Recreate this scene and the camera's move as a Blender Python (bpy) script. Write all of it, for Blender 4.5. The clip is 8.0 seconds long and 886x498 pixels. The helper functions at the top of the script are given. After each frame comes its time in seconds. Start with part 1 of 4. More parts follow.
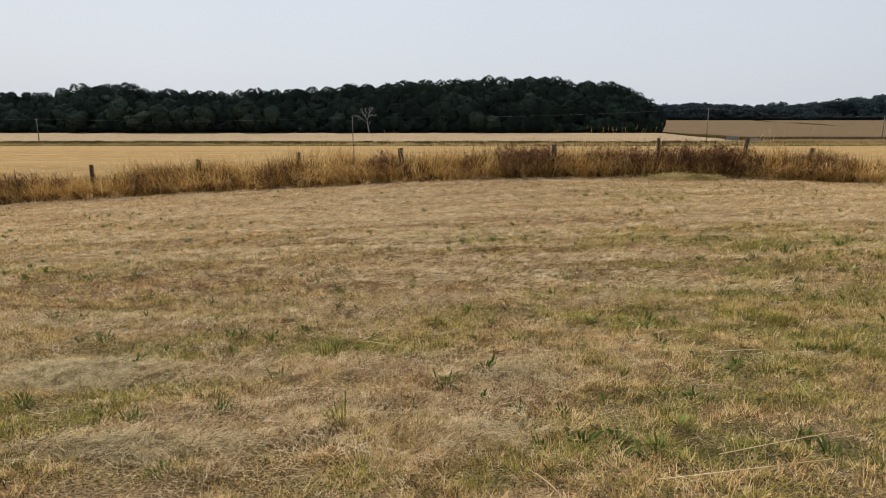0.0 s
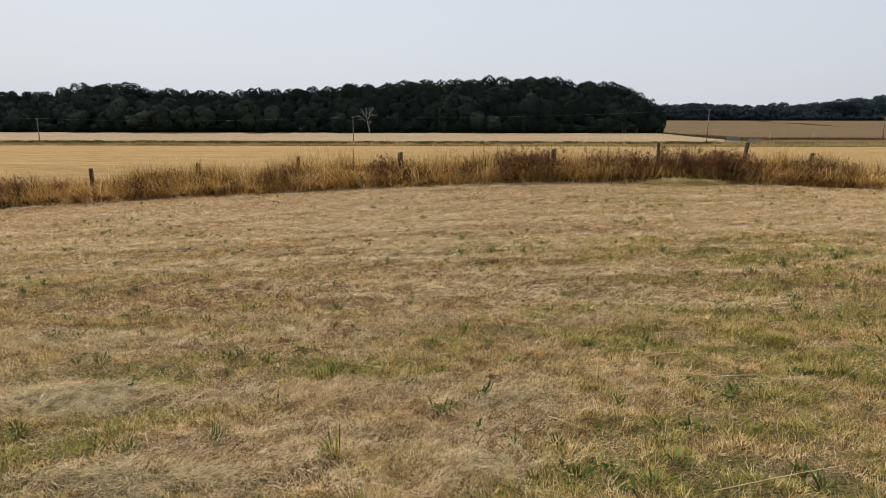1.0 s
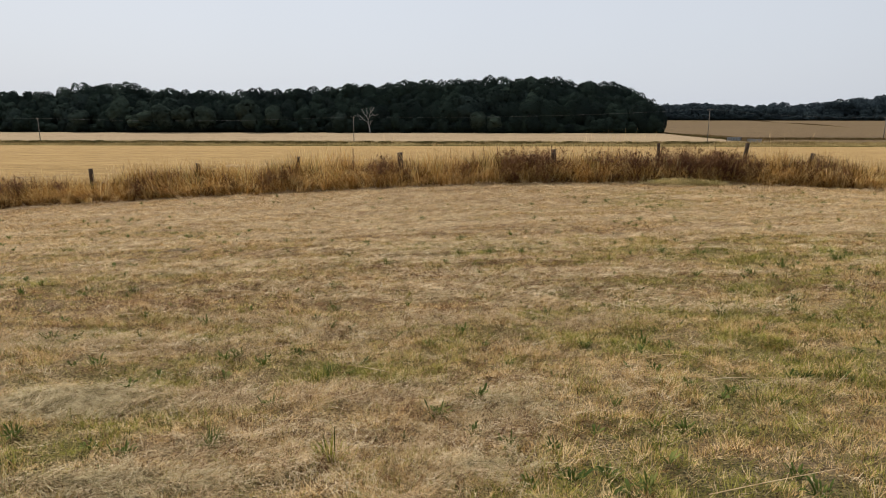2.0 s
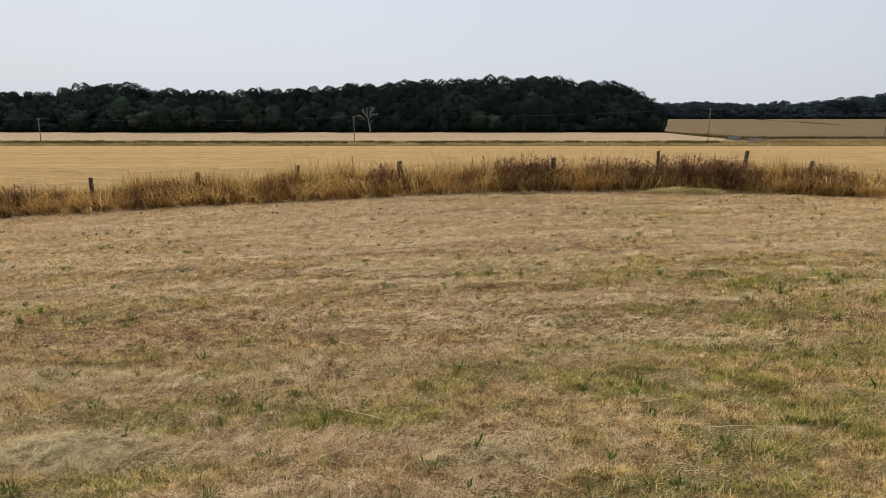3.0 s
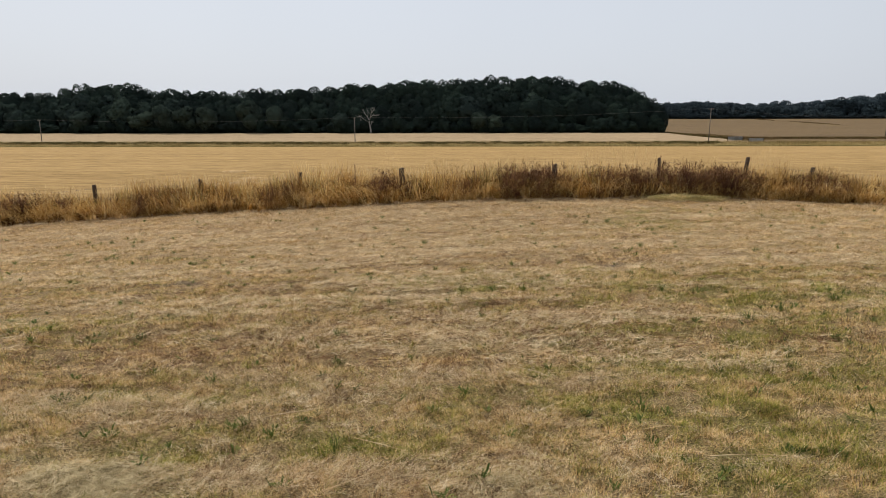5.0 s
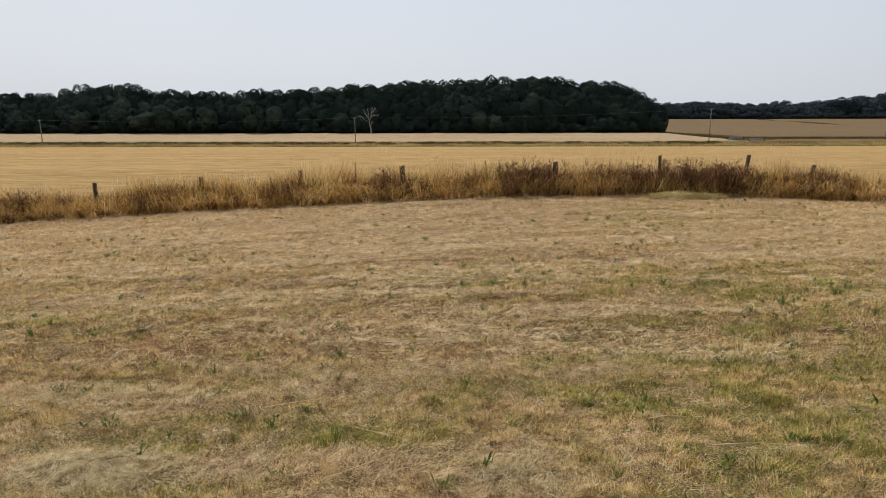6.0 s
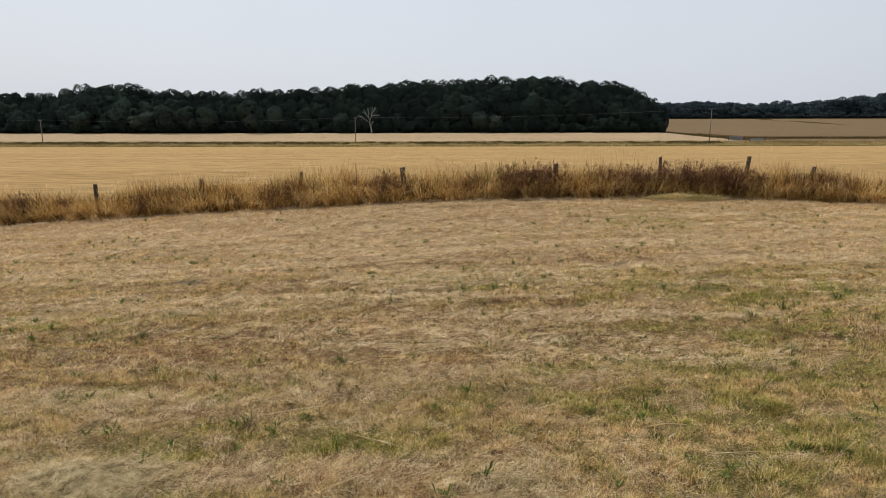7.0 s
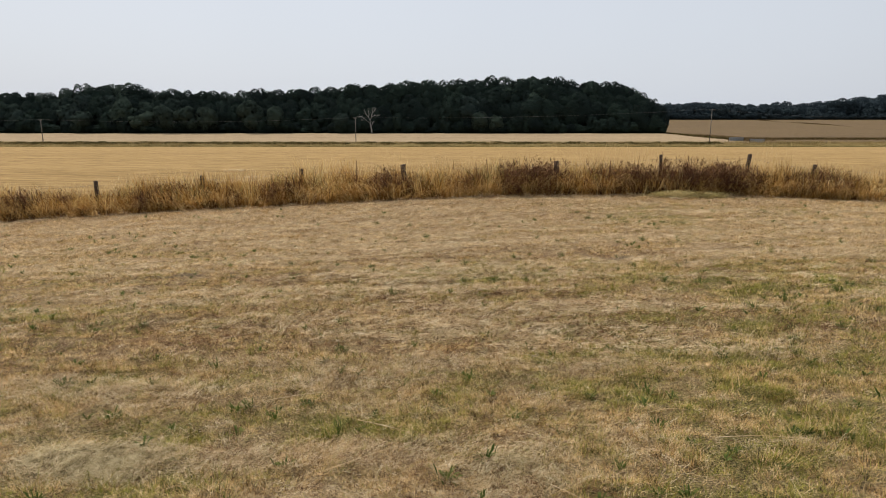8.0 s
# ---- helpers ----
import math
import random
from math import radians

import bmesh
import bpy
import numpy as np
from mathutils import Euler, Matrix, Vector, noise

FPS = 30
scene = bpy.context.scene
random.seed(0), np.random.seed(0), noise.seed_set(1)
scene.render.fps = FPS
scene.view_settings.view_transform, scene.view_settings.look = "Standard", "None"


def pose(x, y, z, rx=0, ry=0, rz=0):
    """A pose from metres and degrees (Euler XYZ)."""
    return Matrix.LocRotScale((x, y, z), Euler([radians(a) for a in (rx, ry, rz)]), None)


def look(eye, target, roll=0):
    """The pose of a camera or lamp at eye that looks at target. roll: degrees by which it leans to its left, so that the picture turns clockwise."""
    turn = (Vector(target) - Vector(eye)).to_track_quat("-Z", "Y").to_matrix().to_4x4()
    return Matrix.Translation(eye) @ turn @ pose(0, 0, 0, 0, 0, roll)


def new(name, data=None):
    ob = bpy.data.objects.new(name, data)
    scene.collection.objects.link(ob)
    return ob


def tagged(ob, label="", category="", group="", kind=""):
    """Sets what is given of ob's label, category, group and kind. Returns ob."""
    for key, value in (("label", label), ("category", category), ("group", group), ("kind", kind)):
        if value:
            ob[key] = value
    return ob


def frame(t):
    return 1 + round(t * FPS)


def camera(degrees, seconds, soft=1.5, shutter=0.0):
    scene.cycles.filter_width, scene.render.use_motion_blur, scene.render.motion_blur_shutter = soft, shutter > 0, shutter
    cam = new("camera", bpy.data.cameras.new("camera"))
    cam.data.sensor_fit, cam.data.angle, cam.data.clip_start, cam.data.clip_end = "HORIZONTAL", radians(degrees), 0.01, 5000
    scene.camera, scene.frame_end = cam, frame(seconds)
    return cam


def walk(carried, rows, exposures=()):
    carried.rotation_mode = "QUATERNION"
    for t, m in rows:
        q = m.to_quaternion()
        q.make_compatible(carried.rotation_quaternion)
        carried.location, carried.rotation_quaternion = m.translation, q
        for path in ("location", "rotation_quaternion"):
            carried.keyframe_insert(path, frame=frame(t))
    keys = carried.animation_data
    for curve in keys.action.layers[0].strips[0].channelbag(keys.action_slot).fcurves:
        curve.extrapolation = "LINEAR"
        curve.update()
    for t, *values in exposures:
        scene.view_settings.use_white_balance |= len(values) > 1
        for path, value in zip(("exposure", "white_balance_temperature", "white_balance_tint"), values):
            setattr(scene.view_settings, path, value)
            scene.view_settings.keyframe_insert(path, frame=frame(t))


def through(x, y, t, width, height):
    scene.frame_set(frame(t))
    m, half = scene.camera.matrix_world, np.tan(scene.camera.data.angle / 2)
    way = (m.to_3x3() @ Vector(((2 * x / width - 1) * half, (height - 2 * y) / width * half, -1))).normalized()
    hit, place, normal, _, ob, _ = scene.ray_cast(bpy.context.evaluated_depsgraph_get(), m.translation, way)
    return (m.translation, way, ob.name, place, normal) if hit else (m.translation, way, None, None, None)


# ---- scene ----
cam = camera(70.7, 8.0, 0.95)
PATH = [
    (0, (0.002, -0.004, 1.501), (0.002, 1.952, 1.086), 0.0),
    (0.5, (0.016, 0.019, 1.526), (0.016, 1.976, 1.11), 0.0),
    (0.7, (0.022, 0.024, 1.581), (0.022, 1.98, 1.165), 0.05),
    (1, (0.026, 0.034, 1.642), (0.025, 1.99, 1.226), 0.1),
    (1.2, (0.026, 0.042, 1.651), (0.024, 1.999, 1.235), 0.1),
    (2.3, (0.066, 0.044, 1.653), (0.063, 2.0, 1.236), 0.1),
    (2.5, (0.075, 0.052, 1.68), (0.071, 2.007, 1.262), 0.0),
    (3, (0.079, 0.098, 1.943), (0.074, 2.053, 1.523), -0.0),
    (3.5, (0.083, 0.103, 2.063), (0.078, 2.059, 1.643), -0.1),
    (4, (0.09, 0.099, 2.119), (0.084, 2.055, 1.699), -0.1),
    (4.5, (0.068, 0.07, 2.154), (0.061, 2.025, 1.734), -0.1),
    (4.7, (0.055, 0.057, 2.161), (0.048, 2.012, 1.741), -0.1),
    (5.8, (0.023, 0.056, 2.093), (0.016, 2.012, 1.674), -0.0),
    (6, (0.031, 0.058, 2.078), (0.023, 2.014, 1.659), -0.1),
    (6.5, (0.031, 0.064, 2.11), (0.023, 2.02, 1.691), -0.1),
    (7, (0.026, 0.063, 2.135), (0.017, 2.019, 1.715), -0.1),
    (7.5, (0.025, 0.047, 2.073), (0.016, 2.002, 1.654), -0.1),
    (8, (0.014, 0.044, 2.032), (0.005, 2.0, 1.614), -0.0),
]
walk(cam, [(t, look(eye, target, roll)) for t, eye, target, roll in PATH])

# ---------------------------------------------------------------- world, sun
SUN_HEIGHT, SUN_TURN = 54.0, -50.0          # degrees; the turn runs clockwise from +y

world = bpy.data.worlds.new("overcast_sky")
scene.world = world
world.use_nodes = True
wn, wl = world.node_tree.nodes, world.node_tree.links
wn.clear()
sky = wn.new("ShaderNodeTexSky")
sky.sky_type = "NISHITA"
sky.sun_disc = False
sky.sun_elevation, sky.sun_rotation = radians(SUN_HEIGHT), radians(SUN_TURN)
sky.air_density, sky.dust_density, sky.ozone_density = 1.0, 4.0, 1.0
sky_bg, cloud_bg, both, w_out = (wn.new("ShaderNodeBackground"), wn.new("ShaderNodeBackground"), wn.new("ShaderNodeAddShader"), wn.new("ShaderNodeOutputWorld"))
sky_bg.inputs["Strength"].default_value = 0.018
# the cloud sheet: nearly even, a little brighter ahead than to the right, faintly mottled
way = wn.new("ShaderNodeTexCoord").outputs["Generated"]
ahead, mottle, sheet, level = wn.new("ShaderNodeVectorMath"), wn.new("ShaderNodeTexNoise"), wn.new("ShaderNodeMapRange"), wn.new("ShaderNodeMath")
ahead.operation, ahead.inputs[1].default_value = "DOT_PRODUCT", (-0.10, 0.98, 0.17)
mottle.inputs["Scale"].default_value, mottle.inputs["Detail"].default_value = 4.0, 4.0
sheet.inputs["From Min"].default_value, sheet.inputs["From Max"].default_value = 0.6, 1.0
sheet.inputs["To Min"].default_value, sheet.inputs["To Max"].default_value = 0.93, 1.03
level.operation, level.inputs[1].default_value = "MULTIPLY_ADD", 0.05
wl.new(way, ahead.inputs[0])
wl.new(way, mottle.inputs["Vector"])
wl.new(ahead.outputs["Value"], sheet.inputs["Value"])
wl.new(mottle.outputs["Fac"], level.inputs[0])
wl.new(sheet.outputs[0], level.inputs[2])
wl.new(level.outputs[0], cloud_bg.inputs["Strength"])
cloud_bg.inputs["Color"].default_value = (0.588, 0.622, 0.68, 1)
wl.new(sky.outputs[0], sky_bg.inputs[0])
wl.new(sky_bg.outputs[0], both.inputs[0])
wl.new(cloud_bg.outputs[0], both.inputs[1])
wl.new(both.outputs[0], w_out.inputs[0])

sun = new("sun", bpy.data.lights.new("sun", "SUN"))
sun.data.energy, sun.data.angle, sun.data.color = 3.2, radians(10), (1.0, 0.93, 0.82)
away = Vector((math.sin(radians(SUN_TURN)) * math.cos(radians(SUN_HEIGHT)), math.cos(radians(SUN_TURN)) * math.cos(radians(SUN_HEIGHT)), math.sin(radians(SUN_HEIGHT))))
sun.matrix_world = look(away * 300, (0, 0, 0))

rng = np.random.default_rng(7)


# ---------------------------------------------------------------- materials
def material(name, rough=0.85, gloss=0.25):
    m = bpy.data.materials.new(name)
    m.use_nodes = True
    n, l = m.node_tree.nodes, m.node_tree.links
    b = n["Principled BSDF"]
    b.inputs["Roughness"].default_value = rough
    b.inputs["Specular IOR Level"].default_value = gloss
    return m, n, l, b


def ramp(n, stops):
    r = n.new("ShaderNodeValToRGB")
    e = r.color_ramp.elements
    while len(e) < len(stops):
        e.new(0.5)
    for k, (at, c) in enumerate(stops):
        e[k].position, e[k].color = at, (*c, 1)
    return r


def noise_node(n, l, coords, scale, stretch=(1, 1, 1), detail=5.0, rough=0.6):
    mp = n.new("ShaderNodeMapping")
    mp.inputs["Scale"].default_value = stretch
    t = n.new("ShaderNodeTexNoise")
    t.inputs["Scale"].default_value, t.inputs["Detail"].default_value, t.inputs["Roughness"].default_value = scale, detail, rough
    l.new(coords, mp.inputs[0])
    l.new(mp.outputs[0], t.inputs["Vector"])
    return t.outputs["Fac"]


def mixed(n, l, fac, a, b, mode="MIX"):
    m = n.new("ShaderNodeMix")
    m.data_type, m.blend_type = "RGBA", mode
    for sock, v in ((m.inputs[0], fac), (m.inputs[6], a), (m.inputs[7], b)):
        if isinstance(v, (int, float)):
            sock.default_value = v
        elif isinstance(v, tuple):
            sock.default_value = (*v, 1)
        else:
            l.new(v, sock)
    return m.outputs[2]


def bumped(n, l, b, height, strength, distance):
    k = n.new("ShaderNodeBump")
    k.inputs["Strength"].default_value, k.inputs["Distance"].default_value = strength, distance
    l.new(height, k.inputs["Height"])
    l.new(k.outputs[0], b.inputs["Normal"])


def position(n):
    return n.new("ShaderNodeNewGeometry").outputs["Position"]


def attribute(n, name):
    a = n.new("ShaderNodeAttribute")
    a.attribute_name = name
    return a.outputs["Fac"]


def mown_material():
    """Dry mown turf: thatch over earth, with green where the turf still grows."""
    m, n, l, b = material("mown_turf", 0.95, 0.1)
    p = position(n)
    fine = ramp(n, [(0.39, (0.045, 0.03, 0.018)), (0.46, (0.17, 0.105, 0.052)), (0.53, (0.46, 0.305, 0.16)), (0.61, (0.67, 0.50, 0.295))])
    l.new(noise_node(n, l, p, 85, (0.7, 1.2, 1), 5, 0.7), fine.inputs[0])
    rows = ramp(n, [(0.3, (0.26, 0.165, 0.085)), (0.7, (0.46, 0.345, 0.21))])
    l.new(noise_node(n, l, p, 1.3, (0.25, 1.5, 1), 5, 0.6), rows.inputs[0])
    dry = mixed(n, l, 0.35, fine.outputs[0], rows.outputs[0])
    blade = ramp(n, [(0.4, (0.05, 0.045, 0.015)), (0.6, (0.40, 0.32, 0.13))])
    l.new(noise_node(n, l, p, 85, (0.7, 1.2, 1), 5, 0.7), blade.inputs[0])
    soil = ramp(n, [(0.4, (0.035, 0.028, 0.024)), (0.6, (0.15, 0.12, 0.10))])
    l.new(noise_node(n, l, p, 30, (0.7, 1.2, 1), 6, 0.7), soil.inputs[0])
    grown = mixed(n, l, attribute(n, "green"), dry, blade.outputs[0])
    l.new(mixed(n, l, attribute(n, "bare"), grown, soil.outputs[0]), b.inputs["Base Color"])
    bumped(n, l, b, noise_node(n, l, p, 70, (0.7, 1.2, 1), 5, 0.75), 1.0, 0.03)
    return m


def stubble_material(name, low, high, swath):
    """Cut corn: rows along x, with broad paler and darker swaths."""
    m, n, l, b = material(name, 0.95, 0.1)
    p = position(n)
    broad = ramp(n, [(0.36, low), (0.64, high)])
    l.new(noise_node(n, l, p, 1 / swath, (0.06, 1.0, 1), 4, 0.55), broad.inputs[0])
    rows = ramp(n, [(0.42, tuple(0.58 * v for v in low)), (0.47, tuple(0.5 * (a + c) for a, c in zip(low, high))), (0.6, tuple(1.12 * v for v in high))])
    l.new(noise_node(n, l, p, 7 / swath, (0.022, 1.0, 1), 6, 0.75), rows.inputs[0])
    grain = ramp(n, [(0.38, tuple(0.66 * v for v in low)), (0.62, tuple(1.27 * v for v in high))])
    l.new(noise_node(n, l, p, 1.6, (0.22, 1.0, 1), 6, 0.8), grain.inputs[0])
    lines = mixed(n, l, 0.5, broad.outputs[0], rows.outputs[0])
    l.new(mixed(n, l, 0.62, lines, grain.outputs[0]), b.inputs["Base Color"])
    bumped(n, l, b, noise_node(n, l, p, 5, (0.3, 1, 1), 6, 0.8), 0.8, 0.15)
    return m


def earth_material(name, stops, scale):
    m, n, l, b = material(name, 0.95, 0.1)
    r = ramp(n, stops)
    l.new(noise_node(n, l, position(n), scale, (1, 1, 1), 8, 0.75), r.inputs[0])
    l.new(r.outputs[0], b.inputs["Base Color"])
    return m


def blade_material(name, stops, through=0.3, rough=0.75, patch=0.6, stretch=(1, 1, 0.3), own=0.6, drifting=1.5):
    """Thin leaves: each blade has its own shade, and patches drift over the ground; light comes through."""
    m, n, l, b = material(name, rough, 0.1)
    r = ramp(n, stops)
    geo = n.new("ShaderNodeNewGeometry")
    drift = noise_node(n, l, geo.outputs["Position"], patch, stretch, 5, 0.65)
    mean = n.new("ShaderNodeMath")
    mean.operation = "MULTIPLY_ADD"
    l.new(drift, mean.inputs[0])
    mean.inputs[1].default_value = drifting
    less = n.new("ShaderNodeMath")
    less.operation = "MULTIPLY_ADD"
    l.new(geo.outputs["Random Per Island"], less.inputs[0])
    less.inputs[1].default_value, less.inputs[2].default_value = own, 0.5 - 0.5 * drifting - 0.5 * own
    l.new(less.outputs[0], mean.inputs[2])
    l.new(mean.outputs[0], r.inputs[0])
    l.new(r.outputs[0], b.inputs["Base Color"])
    if through:
        tr, mx = n.new("ShaderNodeBsdfTranslucent"), n.new("ShaderNodeMixShader")
        l.new(r.outputs[0], tr.inputs["Color"])
        mx.inputs[0].default_value = through
        l.new(b.outputs[0], mx.inputs[1])
        l.new(tr.outputs[0], mx.inputs[2])
        l.new(mx.outputs[0], n["Material Output"].inputs[0])
    return m


def wood_material(name, dark, pale, scale=18.0):
    m, n, l, b = material(name, 0.9, 0.2)
    tc = n.new("ShaderNodeTexCoord").outputs["Object"]
    r = ramp(n, [(0.3, dark), (0.7, pale)])
    grain = noise_node(n, l, tc, scale, (1, 1, 0.12), 7, 0.7)
    l.new(grain, r.inputs[0])
    stain = noise_node(n, l, tc, 3.0, (1, 1, 0.6), 4, 0.6)
    l.new(mixed(n, l, stain, r.outputs[0], tuple(0.6 * v for v in dark)), b.inputs["Base Color"])
    bumped(n, l, b, grain, 0.6, 0.01)
    return m


def leaf_material(name, dark, pale, soft=0.92):
    """Foliage: a shade per leaf clump and a tone per tree; the clumps of a bough face the way the bough swells."""
    m, n, l, b = material(name, 0.9, 0.02)
    geo, ob = n.new("ShaderNodeNewGeometry"), n.new("ShaderNodeObjectInfo")
    r = ramp(n, [(0.0, dark), (1.0, pale)])
    half = n.new("ShaderNodeMath")
    half.operation = "MULTIPLY_ADD"
    l.new(geo.outputs["Random Per Island"], half.inputs[0])
    half.inputs[1].default_value = 0.18
    own = n.new("ShaderNodeMath")
    own.operation = "MULTIPLY"
    l.new(ob.outputs["Random"], own.inputs[0])
    own.inputs[1].default_value = 0.82
    l.new(own.outputs[0], half.inputs[2])
    l.new(half.outputs[0], r.inputs[0])
    l.new(r.outputs[0], b.inputs["Base Color"])
    if soft:
        out, turn, blend, unit = n.new("ShaderNodeAttribute"), n.new("ShaderNodeVectorTransform"), n.new("ShaderNodeMix"), n.new("ShaderNodeVectorMath")
        out.attribute_name = "swell"
        turn.vector_type, turn.convert_from, turn.convert_to = "NORMAL", "OBJECT", "WORLD"
        blend.data_type, unit.operation = "VECTOR", "NORMALIZE"
        blend.inputs[0].default_value = soft
        l.new(out.outputs["Vector"], turn.inputs[0])
        l.new(geo.outputs["Normal"], blend.inputs[4])
        l.new(turn.outputs[0], blend.inputs[5])
        l.new(blend.outputs[1], unit.inputs[0])
        l.new(unit.outputs[0], b.inputs["Normal"])
    return m


def tone_material(name, stops, through=0.25, rough=0.8):
    """Dry grass whose shade goes by clump and blade, from the mesh's own tone."""
    m, n, l, b = material(name, rough, 0.1)
    r = ramp(n, stops)
    l.new(attribute(n, "tone"), r.inputs[0])
    l.new(r.outputs[0], b.inputs["Base Color"])
    tr, mx = n.new("ShaderNodeBsdfTranslucent"), n.new("ShaderNodeMixShader")
    l.new(r.outputs[0], tr.inputs["Color"])
    mx.inputs[0].default_value = through
    l.new(b.outputs[0], mx.inputs[1])
    l.new(tr.outputs[0], mx.inputs[2])
    l.new(mx.outputs[0], n["Material Output"].inputs[0])
    return m


M_TURF = mown_material()
M_STUBBLE = stubble_material("corn_stubble", (0.195, 0.116, 0.037), (0.445, 0.294, 0.124), 9.0)
M_PALE = stubble_material("pale_stubble", (0.275, 0.195, 0.112), (0.385, 0.288, 0.178), 12.0)
M_CROP = stubble_material("brown_crop", (0.082, 0.053, 0.026), (0.185, 0.126, 0.064), 14.0)
M_VERGE = earth_material("verge_turf", [(0.34, (0.10, 0.082, 0.026)), (0.66, (0.35, 0.265, 0.105))], 0.35)
M_FLOOR = earth_material("woodland_floor", [(0.3, (0.035, 0.03, 0.02)), (0.7, (0.07, 0.06, 0.035))], 0.8)
M_STRAW = blade_material("dry_grass", [(0.0, (0.055, 0.033, 0.013)), (0.25, (0.37, 0.23, 0.08)), (0.6, (0.70, 0.46, 0.198)), (1.0, (0.83, 0.63, 0.35))], 0.15, 0.75, 10.0, (0.75, 1.2, 1), 0.9, 3.7)
M_LITTER = blade_material("cut_straw", [(0.0, (0.27, 0.17, 0.08)), (0.45, (0.655, 0.47, 0.262)), (1.0, (0.83, 0.70, 0.475))], 0.15, 0.7, 7.0, (0.6, 1.3, 1), 0.7, 2.4)
M_HAY = blade_material("grey_hay", [(0.0, (0.10, 0.08, 0.036)), (0.45, (0.385, 0.30, 0.155)), (1.0, (0.65, 0.54, 0.33))], 0.15, 0.75, 9.0, (0.8, 1.2, 1), 0.9, 2.2)
M_GREEN = blade_material("green_grass", [(0.0, (0.05, 0.068, 0.013)), (0.35, (0.195, 0.2, 0.033)), (0.7, (0.39, 0.345, 0.07)), (1.0, (0.53, 0.465, 0.16))], 0.3, 0.75, 9.0, (0.75, 1.2, 1), 0.7, 2.6)
M_DOCK = blade_material("dock_leaf", [(0.0, (0.045, 0.072, 0.018)), (0.6, (0.12, 0.155, 0.036)), (1.0, (0.26, 0.265, 0.08))], 0.25, 0.75, 3.0)
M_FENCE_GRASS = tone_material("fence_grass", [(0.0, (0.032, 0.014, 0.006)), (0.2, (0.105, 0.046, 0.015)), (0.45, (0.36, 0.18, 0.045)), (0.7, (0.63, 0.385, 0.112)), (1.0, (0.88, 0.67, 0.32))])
M_FENCE_GREEN = tone_material("fading_grass", [(0.0, (0.06, 0.05, 0.015)), (0.4, (0.21, 0.17, 0.045)), (0.7, (0.42, 0.34, 0.10)), (1.0, (0.82, 0.68, 0.36))], 0.3)
M_SEED = blade_material("seed_head", [(0.0, (0.42, 0.27, 0.115)), (0.5, (0.67, 0.48, 0.23)), (1.0, (0.86, 0.70, 0.42))], 0.3, 0.8, 1.0)
M_WEED = blade_material("dead_weed", [(0.0, (0.03, 0.013, 0.008)), (0.5, (0.105, 0.046, 0.023)), (1.0, (0.30, 0.165, 0.075))], 0.1, 0.85, 1.5)
M_VERGE_GRASS = blade_material("verge_grass", [(0.0, (0.095, 0.07, 0.026)), (0.45, (0.29, 0.21, 0.085)), (1.0, (0.56, 0.43, 0.21))], 0.2, 0.8, 0.1)
M_MARGIN = blade_material("margin_grass", [(0.0, (0.055, 0.055, 0.018)), (0.5, (0.13, 0.12, 0.035)), (1.0, (0.26, 0.21, 0.075))], 0.2, 0.8, 0.1)
M_POST = wood_material("weathered_post", (0.05, 0.033, 0.021), (0.15, 0.10, 0.065))
M_POLE = wood_material("pole_wood", (0.17, 0.15, 0.13), (0.30, 0.275, 0.25), 6)
M_BARK = wood_material("bark", (0.02, 0.017, 0.014), (0.05, 0.042, 0.034), 3)
M_BARE = wood_material("bare_dead_wood", (0.33, 0.32, 0.31), (0.52, 0.50, 0.48), 3)
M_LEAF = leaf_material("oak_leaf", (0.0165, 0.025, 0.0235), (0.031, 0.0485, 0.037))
# pale willow leaf, lifted also for the haze over the wood's left
M_LEAF_PALE = leaf_material("hazed_willow_leaf", (0.033, 0.049, 0.045), (0.056, 0.080, 0.060))
M_LEAF_ASH = leaf_material("ash_leaf", (0.036, 0.052, 0.044), (0.06, 0.082, 0.06))
# far woods: the blue of distance haze is mixed into these leaf colours
M_LEAF_FAR = leaf_material("far_haze_leaf", (0.026, 0.038, 0.044), (0.042, 0.058, 0.064), 0.4)
M_LEAF_BACK = leaf_material("back_haze_leaf", (0.034, 0.048, 0.057), (0.052, 0.070, 0.080), 0.4)
M_BRAMBLE = leaf_material("bramble_leaf", (0.045, 0.04, 0.016), (0.14, 0.115, 0.042), 0.0)
M_ROUGH = blade_material("rough_grass", [(0.0, (0.07, 0.045, 0.019)), (0.5, (0.155, 0.105, 0.046)), (1.0, (0.30, 0.21, 0.095))], 0.1, 0.8, 0.1)
m_wire, n_, l_, b_ = material("galvanised_wire", 0.5, 0.5)
b_.inputs["Metallic"].default_value = 0.8
b_.inputs["Base Color"].default_value = (0.16, 0.15, 0.14, 1)
M_WIRE = m_wire
m_cable, n_, l_, b_ = material("dark_cable", 0.8, 0.1)
b_.inputs["Base Color"].default_value = (0.2, 0.2, 0.2, 1)
M_CABLE = m_cable
m_gate, n_, l_, b_ = material("galvanised_gate", 0.5, 0.5)
b_.inputs["Metallic"].default_value = 0.5
rr = ramp(n_, [(0.3, (0.17, 0.20, 0.235)), (0.7, (0.30, 0.345, 0.385))])
l_.new(noise_node(n_, l_, position(n_), 3), rr.inputs[0])
l_.new(rr.outputs[0], b_.inputs["Base Color"])
M_GATE = m_gate
m_glass, n_, l_, b_ = material("insulator_ceramic", 0.25, 0.5)
b_.inputs["Base Color"].default_value = (0.32, 0.25, 0.20, 1)
M_CERAMIC = m_glass


